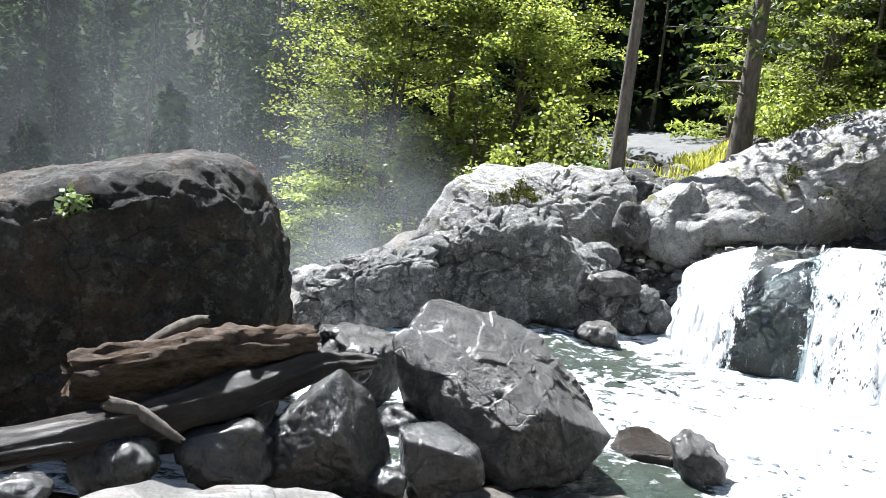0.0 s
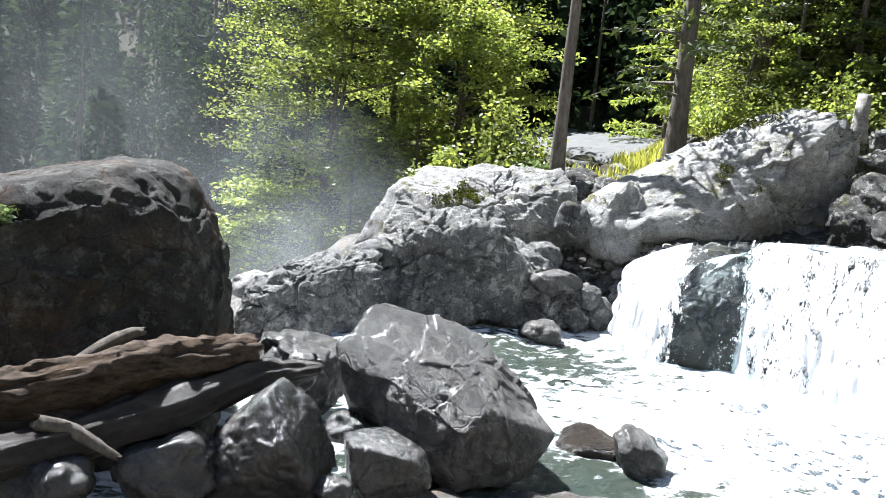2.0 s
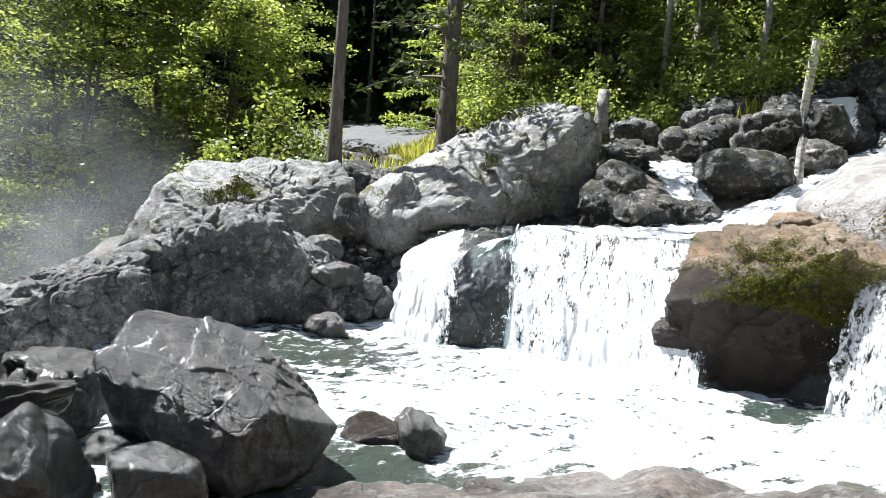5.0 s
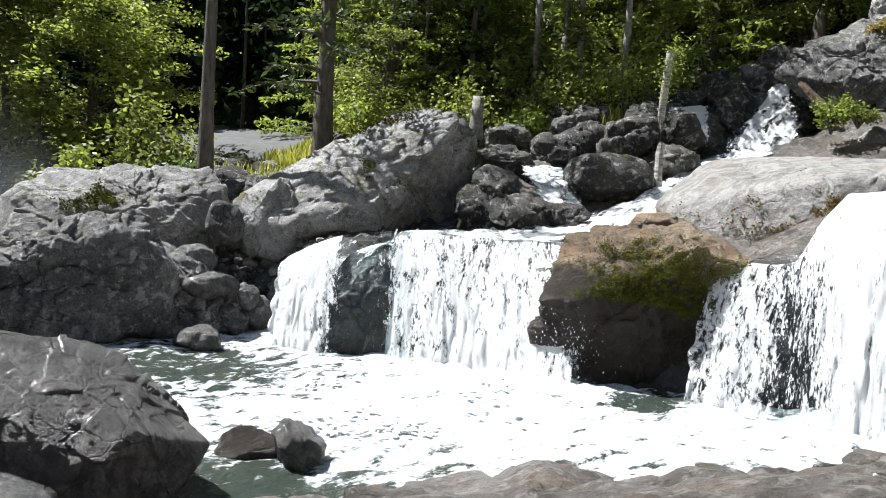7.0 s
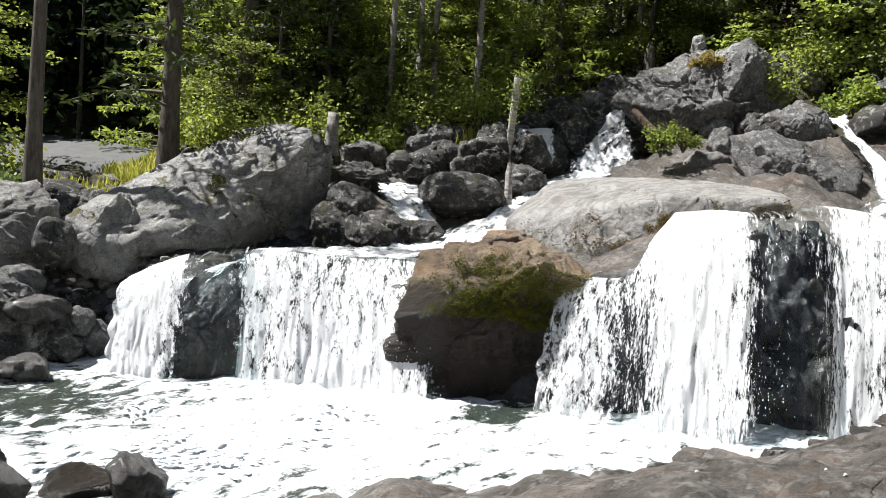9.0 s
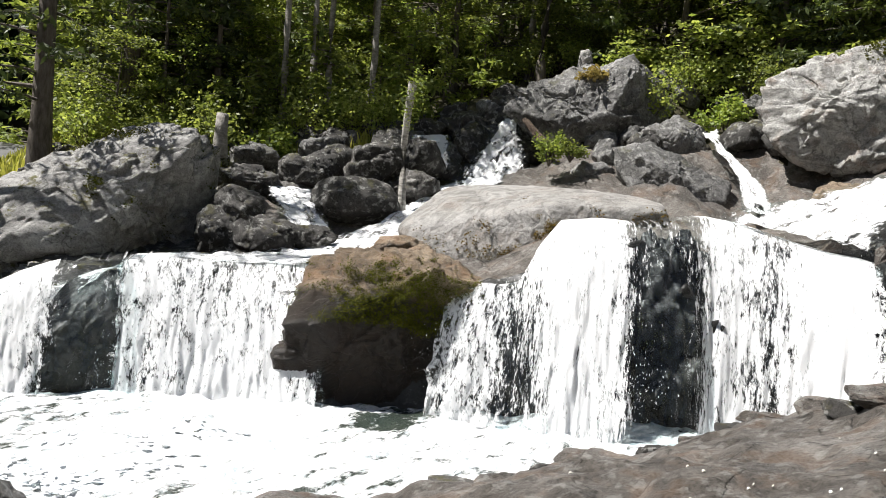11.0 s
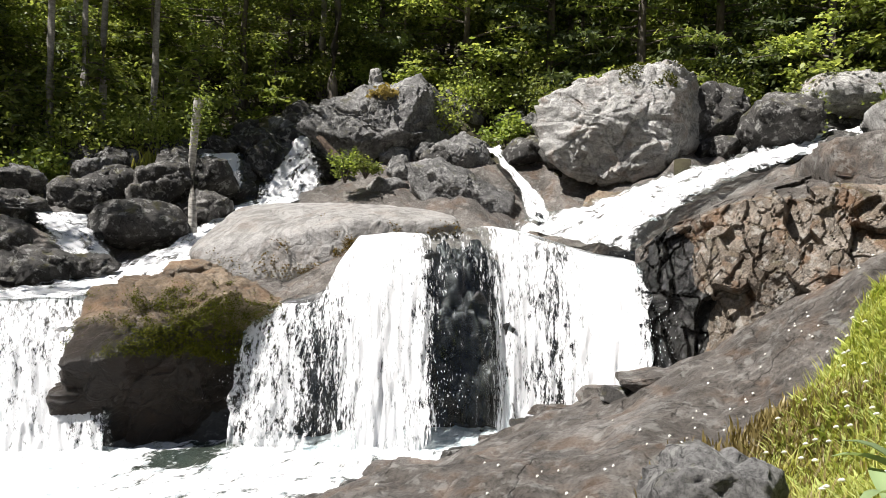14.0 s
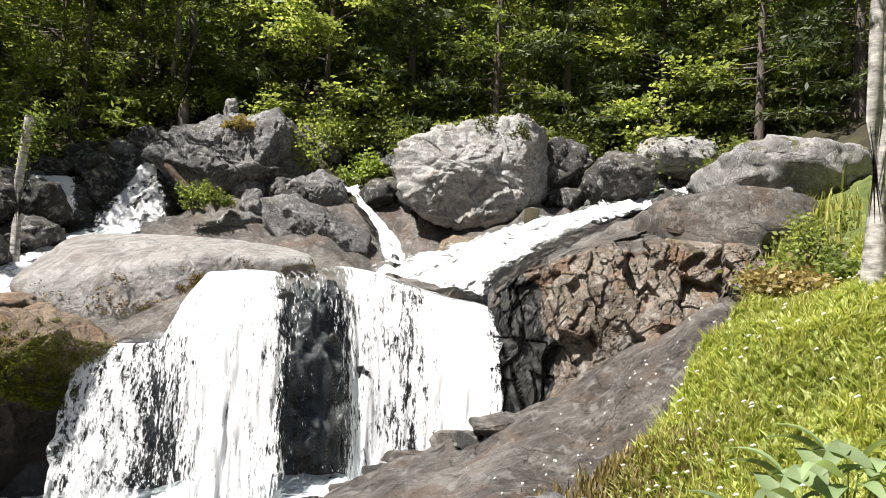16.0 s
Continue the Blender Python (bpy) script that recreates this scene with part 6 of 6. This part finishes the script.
def fallen_petals():
    rng = np.random.default_rng(33)
    pts, faces = [], []
    for _ in range(90):
        x = rng.uniform(4.2, 9.5)
        y = float(np.interp(x, EDGE_X, EDGE_Y)) + abs(rng.normal(0, 0.9)) + 0.05
        z = terrain_z(x, y) + 0.012
        k = rng.uniform(0.006, 0.017)
        n = len(pts)
        pts += [(x + k * math.cos(t) * 1.4, y + k * math.sin(t), z + 0.008 * math.sin(t * 2)) for t in (0, 1.26, 2.5, 3.8, 5.0)] + [(x, y, z + 0.012)]
        faces += [(n + i, n + (i + 1) % 5, n + 5) for i in range(5)]
    tagged(mesh_object("petals", pts, faces, PETAL, smooth=False), "white petals fallen on the rock slab", "petals", kind="stuff")


fallen_petals()
for i, (a, r) in enumerate([(66, 20.4), (69, 21.6), (71.5, 20.6), (68, 22.6), (73, 22.0), (64, 22.0), (75.5, 21.0)]):
    x, y, z = on_ground(a, r)
    copy_thing(kinds[i % 3], pose(x, y, z, 0, 0, i * 50))
for i, (x, y, r, h, m) in enumerate([(10.1, -2.3, 0.55, 0.6, LEAF_DEEP), (11.0, -3.0, 0.6, 0.6, LEAF), (9.4, -2.9, 0.5, 0.5, LEAF_DEEP), (14.75, 8.85, 0.45, 0.7, LEAF_DEEP), (15.1, 8.5, 0.4, 0.4, LEAF), (11.9, -3.4, 0.6, 0.5, LEAF), (9.0, -2.0, 0.45, 0.35, DRY_GRASS), (9.7, -2.45, 0.5, 0.4, DRY_GRASS), (8.5, -2.2, 0.4, 0.3, DRY_GRASS)]):
    bush((x, y, terrain_z(x, y) + (0.5 if x > 14 else 0)), r, h, 220 + i, "low leafy shrub between the rocks", m, 900, 0.08)
tuft = bush((-3.02, 5.75, 2.02), 0.16, 0.2, 230, "bright fern tuft on the dark boulder", FERN, 260, 0.07)


bush((17.3, 9.25, 6.95), 0.4, 0.4, 231, "tuft of dry grass on the grey boulder", DRY_GRASS, 500, 0.16)
boulder("stone", (17.95, 9.95, 7.7), (0.2, 0.18, 0.36), -55, GRANITE, "pale upright stone behind the grey boulder", 531, (), 4, category="stone")
mossy = boulder("boulder", (22.1, 15.9, 9.3), (1.05, 0.8, 0.4), -54, DARK_ROCK, "flat rock with a yellow moss cap at the forest edge", 532, [(0, 0, 1, 0.6)], 5, 4)
moss_on(mossy, lambda w, n: n.z > 0.3, "yellow-green moss capping a flat rock", 1500, 0.05)

# ---- moss on the rocks ----


def on_brow(w, n):
    return w.z > 1.0 and -0.2 < n.z < 0.55 and -0.74 * n.x - 0.67 * n.y > 0.4 + 0.2 * noise.noise(w * 3) and w.z > 1.25 + 0.4 * noise.noise(w * 1.3)


def patchy(limit, scale, steep=0.35):
    return lambda w, n: n.z > steep and noise.noise(w * scale) + 0.4 * noise.noise(w * scale * 3) > limit


moss_on(brown_block, on_brow, "olive green moss along the brow of the brown rock", 20000, 0.028)
moss_on(pale_slab, lambda w, n: n.z < 0.62 and w.z > 2.3 and -0.83 * n.x - 0.56 * n.y > 0.4 and noise.noise(w * 1.1) + 0.5 * noise.noise(w * 4) > 0.12, "ochre and olive moss along the slab's brow", 3200, 0.04, OCHRE_MOSS)
moss_on(massive, patchy(0.38, 1.3), "olive moss cushions on the granite boulder", 2600, 0.045)
moss_on(granite_low, patchy(0.42, 1.2), "olive moss cushions on the granite boulder", 1600, 0.045)
moss_on(white_boulder, lambda w, n: n.z > 0.1 and w.z > 7.0 and noise.noise(w * 1.6) > 0.22, "rust-brown moss hanging over the whitish boulder", 1800, 0.06)


# ---- spray and mist ----
def mist_material():
    m, nt, b, out = material("drifting_mist")
    uv = nt.nodes.new("ShaderNodeUVMap").outputs[0]
    att = nt.nodes.new("ShaderNodeAttribute")
    att.attribute_name = "veil"
    n = noise_node(nt, coords(nt), 0.28, 5, 0.6)
    fac = calc(nt, "MULTIPLY", ramp(nt, n, [(0.3, 0.25), (0.75, 1.0)]), att.outputs["Fac"])
    d = nt.nodes.new("ShaderNodeBsdfDiffuse")
    d.inputs[0].default_value = (0.78, 0.84, 0.9, 1)
    t = nt.nodes.new("ShaderNodeBsdfTranslucent")
    t.inputs[0].default_value = (0.78, 0.84, 0.9, 1)
    both = nt.nodes.new("ShaderNodeMixShader")
    nt.links.new(d.outputs[0], both.inputs[1])
    nt.links.new(t.outputs[0], both.inputs[2])
    clear = nt.nodes.new("ShaderNodeBsdfTransparent")
    mx = nt.nodes.new("ShaderNodeMixShader")
    nt.links.new(fac, mx.inputs[0])
    nt.links.new(clear.outputs[0], mx.inputs[1])
    nt.links.new(both.outputs[0], mx.inputs[2])
    nt.links.new(mx.outputs[0], out.inputs["Surface"])
    return m


MIST = mist_material()


def mist(centre, wide, high, deep, face, dense, seed):
    """A bulging sheet turned to the camera, standing in for a bank of fine spray, thinning out to its rim."""
    nu, nv = 24, 30
    verts, veil, uv = [], [], []
    for i in range(nu):
        for j in range(nv):
            u, v = j / (nv - 1) * 2 - 1, i / (nu - 1) * 2 - 1
            rim = max(0.0, 1 - math.hypot(u, v))
            bulge = deep * (1 - u * u) * (1 - v * v) + 0.4 * noise.noise(Vector((u * 2, v * 2, seed)))
            verts.append((u * wide, -bulge, v * high))
            veil.append(dense * rim ** 0.8)
            uv.append((u, v))
    ob = mesh_object("mist", verts, grid_faces(nu, nv), MIST, uv=uv)
    at = ob.data.attributes.new("veil", "FLOAT", "POINT")
    at.data.foreach_set("value", np.array(veil, dtype=np.float32))
    ob.matrix_world = pose(*centre, 0, 0, face)
    ob.visible_shadow = False
    return tagged(ob, "thin white mist rising from the gorge", "mist")


MISTS = [mist((-8.5, 17.5, 3.5), 7.0, 7.0, 2.0, 22, 0.06, 1), mist((-5.6, 13.8, 1.5), 4.5, 4.5, 1.5, 18, 0.08, 2), mist((-2.3, 16.0, 0.6), 3.0, 3.6, 0.8, 8, 0.40, 3), mist((-11.0, 26.0, 6.0), 9.0, 9.0, 2.0, 22, 0.09, 4)]


def spray_clump(count, wide, high, deep, size, seed):
    """Drops and torn threads of falling water, in one rigid bunch."""
    rng = np.random.default_rng(seed)
    pos = rng.normal(0, 1, (count, 3)) * np.array([wide, deep, high]) * 0.5
    ln = size * rng.uniform(0.5, 2.2, count)[:, None] * np.array([0, 0, 1.0])
    w = size * rng.uniform(0.25, 0.6, count)[:, None]
    a = rng.uniform(0, 2 * np.pi, count)
    e1 = np.stack([np.cos(a), np.sin(a), 0 * a], 1) * w
    e2 = np.stack([-np.sin(a), np.cos(a), 0 * a], 1) * w
    pts = np.stack([pos + ln, pos + e1, pos + e2, pos - e1, pos - e2, pos - ln * 0.6], 1).reshape(-1, 3)
    faces = []
    for i in range(count):
        k = i * 6
        faces += [(k, k + 1, k + 2), (k, k + 2, k + 3), (k, k + 3, k + 4), (k, k + 4, k + 1), (k + 5, k + 2, k + 1), (k + 5, k + 3, k + 2), (k + 5, k + 4, k + 3), (k + 5, k + 1, k + 4)]
    return mesh_object("water_spray", pts, faces, DROPLET)


CLUMPS = [spray_clump(200, 0.55, 0.65, 0.14, 0.012, k) for k in range(4)]
for c in CLUMPS:
    tagged(c, "bunch of white drops falling with the water", "spray", "falling spray", "stuff")
SPRAYS = []  # object, lip, foot, start


def hang_sprays(columns, per, group_start):
    rnd = random.Random(group_start)
    for i, ((lip_a, foot_a, va), (lip_b, foot_b, vb)) in enumerate(zip(columns, columns[1:])):
        if va[1] < -0.08 or vb[1] < -0.15:
            continue
        for k in range(per):
            s = rnd.uniform(0.1, 0.9)
            lip = Vector(lip_a).lerp(Vector(lip_b), s)
            foot = Vector(foot_a).lerp(Vector(foot_b), s)
            n = len(SPRAYS)
            ob = CLUMPS[n] if n < 4 else copy_thing(CLUMPS[n % 4], Matrix.Identity(4))
            SPRAYS.append((ob, lip, foot, rnd.uniform(0, 1.5)))


hang_sprays(FALL_LEFT, 3, 1)
hang_sprays(FALL_RIGHT, 2, 2)


def foam_patch(seed):
    rng = np.random.default_rng(seed)
    p, f = unit_sphere(2)
    pts, faces = [], []
    for _ in range(26):
        c = rng.normal(0, 1, 3) * np.array([0.28, 0.16, 0.006])
        s = rng.uniform(0.012, 0.045)
        q = p * np.array([s * 1.6, s, s * 0.3]) + c
        faces += [tuple(i + len(pts) for i in t) for t in f]
        pts += [tuple(v) for v in q]
    return tagged(mesh_object("foam_patch", pts, faces, DROPLET), "patch of white foam drifting on the pool", "foam", "drifting foam", "stuff")


FOAMS = [foam_patch(k) for k in range(3)]
FOAMS += [copy_thing(FOAMS[k % 3], Matrix.Identity(4)) for k in range(13)]


def motions():
    rnd = random.Random(9)
    # each bunch falls, sinks, and comes round again inside the rock
    for ob, lip, foot, start in SPRAYS:
        back = (lip - foot)
        back.z = 0
        back = back.normalized()
        loop = [(0.0, lip + back * 0.4 - Vector((0, 0, 0.9))), (0.22, lip - back * 0.15 - Vector((0, 0, 0.62))), (0.45, lip.lerp(foot, 0.42)), (0.72, foot + Vector((0, 0, 0.15))), (0.82, foot - Vector((0, 0, 0.75))),
                (1.15, foot + back * 2.4 - Vector((0, 0, 0.6))), (1.38, lip + back * 0.9 - Vector((0, 0, 0.8)))]
        face = -math.degrees(math.atan2(lip.x, lip.y))
        period, rows = 1.5, []
        n = -1
        while True:
            for dt, p in loop:
                t = start + n * period + dt
                if 0 <= t <= 16:
                    rows.append((t, pose(*p, 0, 0, face)))
            n += 1
            if start + n * period > 16:
                break
        rows = [(0.0, rows[0][1])] * (rows[0][0] > 0.04) + rows + [(16.0, rows[-1][1])] * (rows[-1][0] < 15.96)
        walk(ob, rows)
    # foam drifts from the falls to the outflow
    for ob in FOAMS:
        x, y = rnd.uniform(2.0, 8.2), rnd.uniform(6.6, 9.6)
        if x > 6.5:
            y = min(y, 7.8)
        turn = rnd.uniform(0, 360)
        rows = []
        for k in range(9):
            t = k * 2.0
            rows.append((t, pose(x, y, 0.03 + 0.01 * math.sin(t * 2 + x), 0, 0, turn)))
            turn += rnd.uniform(-35, 35)
            x -= rnd.uniform(0.25, 0.55)
            y += rnd.uniform(-0.12, 0.3)
        walk(ob, rows)
    # the mist drifts slowly
    for i, ob in enumerate(MISTS):
        x, y, z = ob.matrix_world.translation
        w = math.degrees(ob.matrix_world.to_euler().z)
        walk(ob, [(t, pose(x + 0.08 * t, y, z + 0.05 * t * (1 + 0.3 * i), 0, 0, w)) for t in (0.0, 4.0, 8.0, 12.0, 16.0)])


motions()
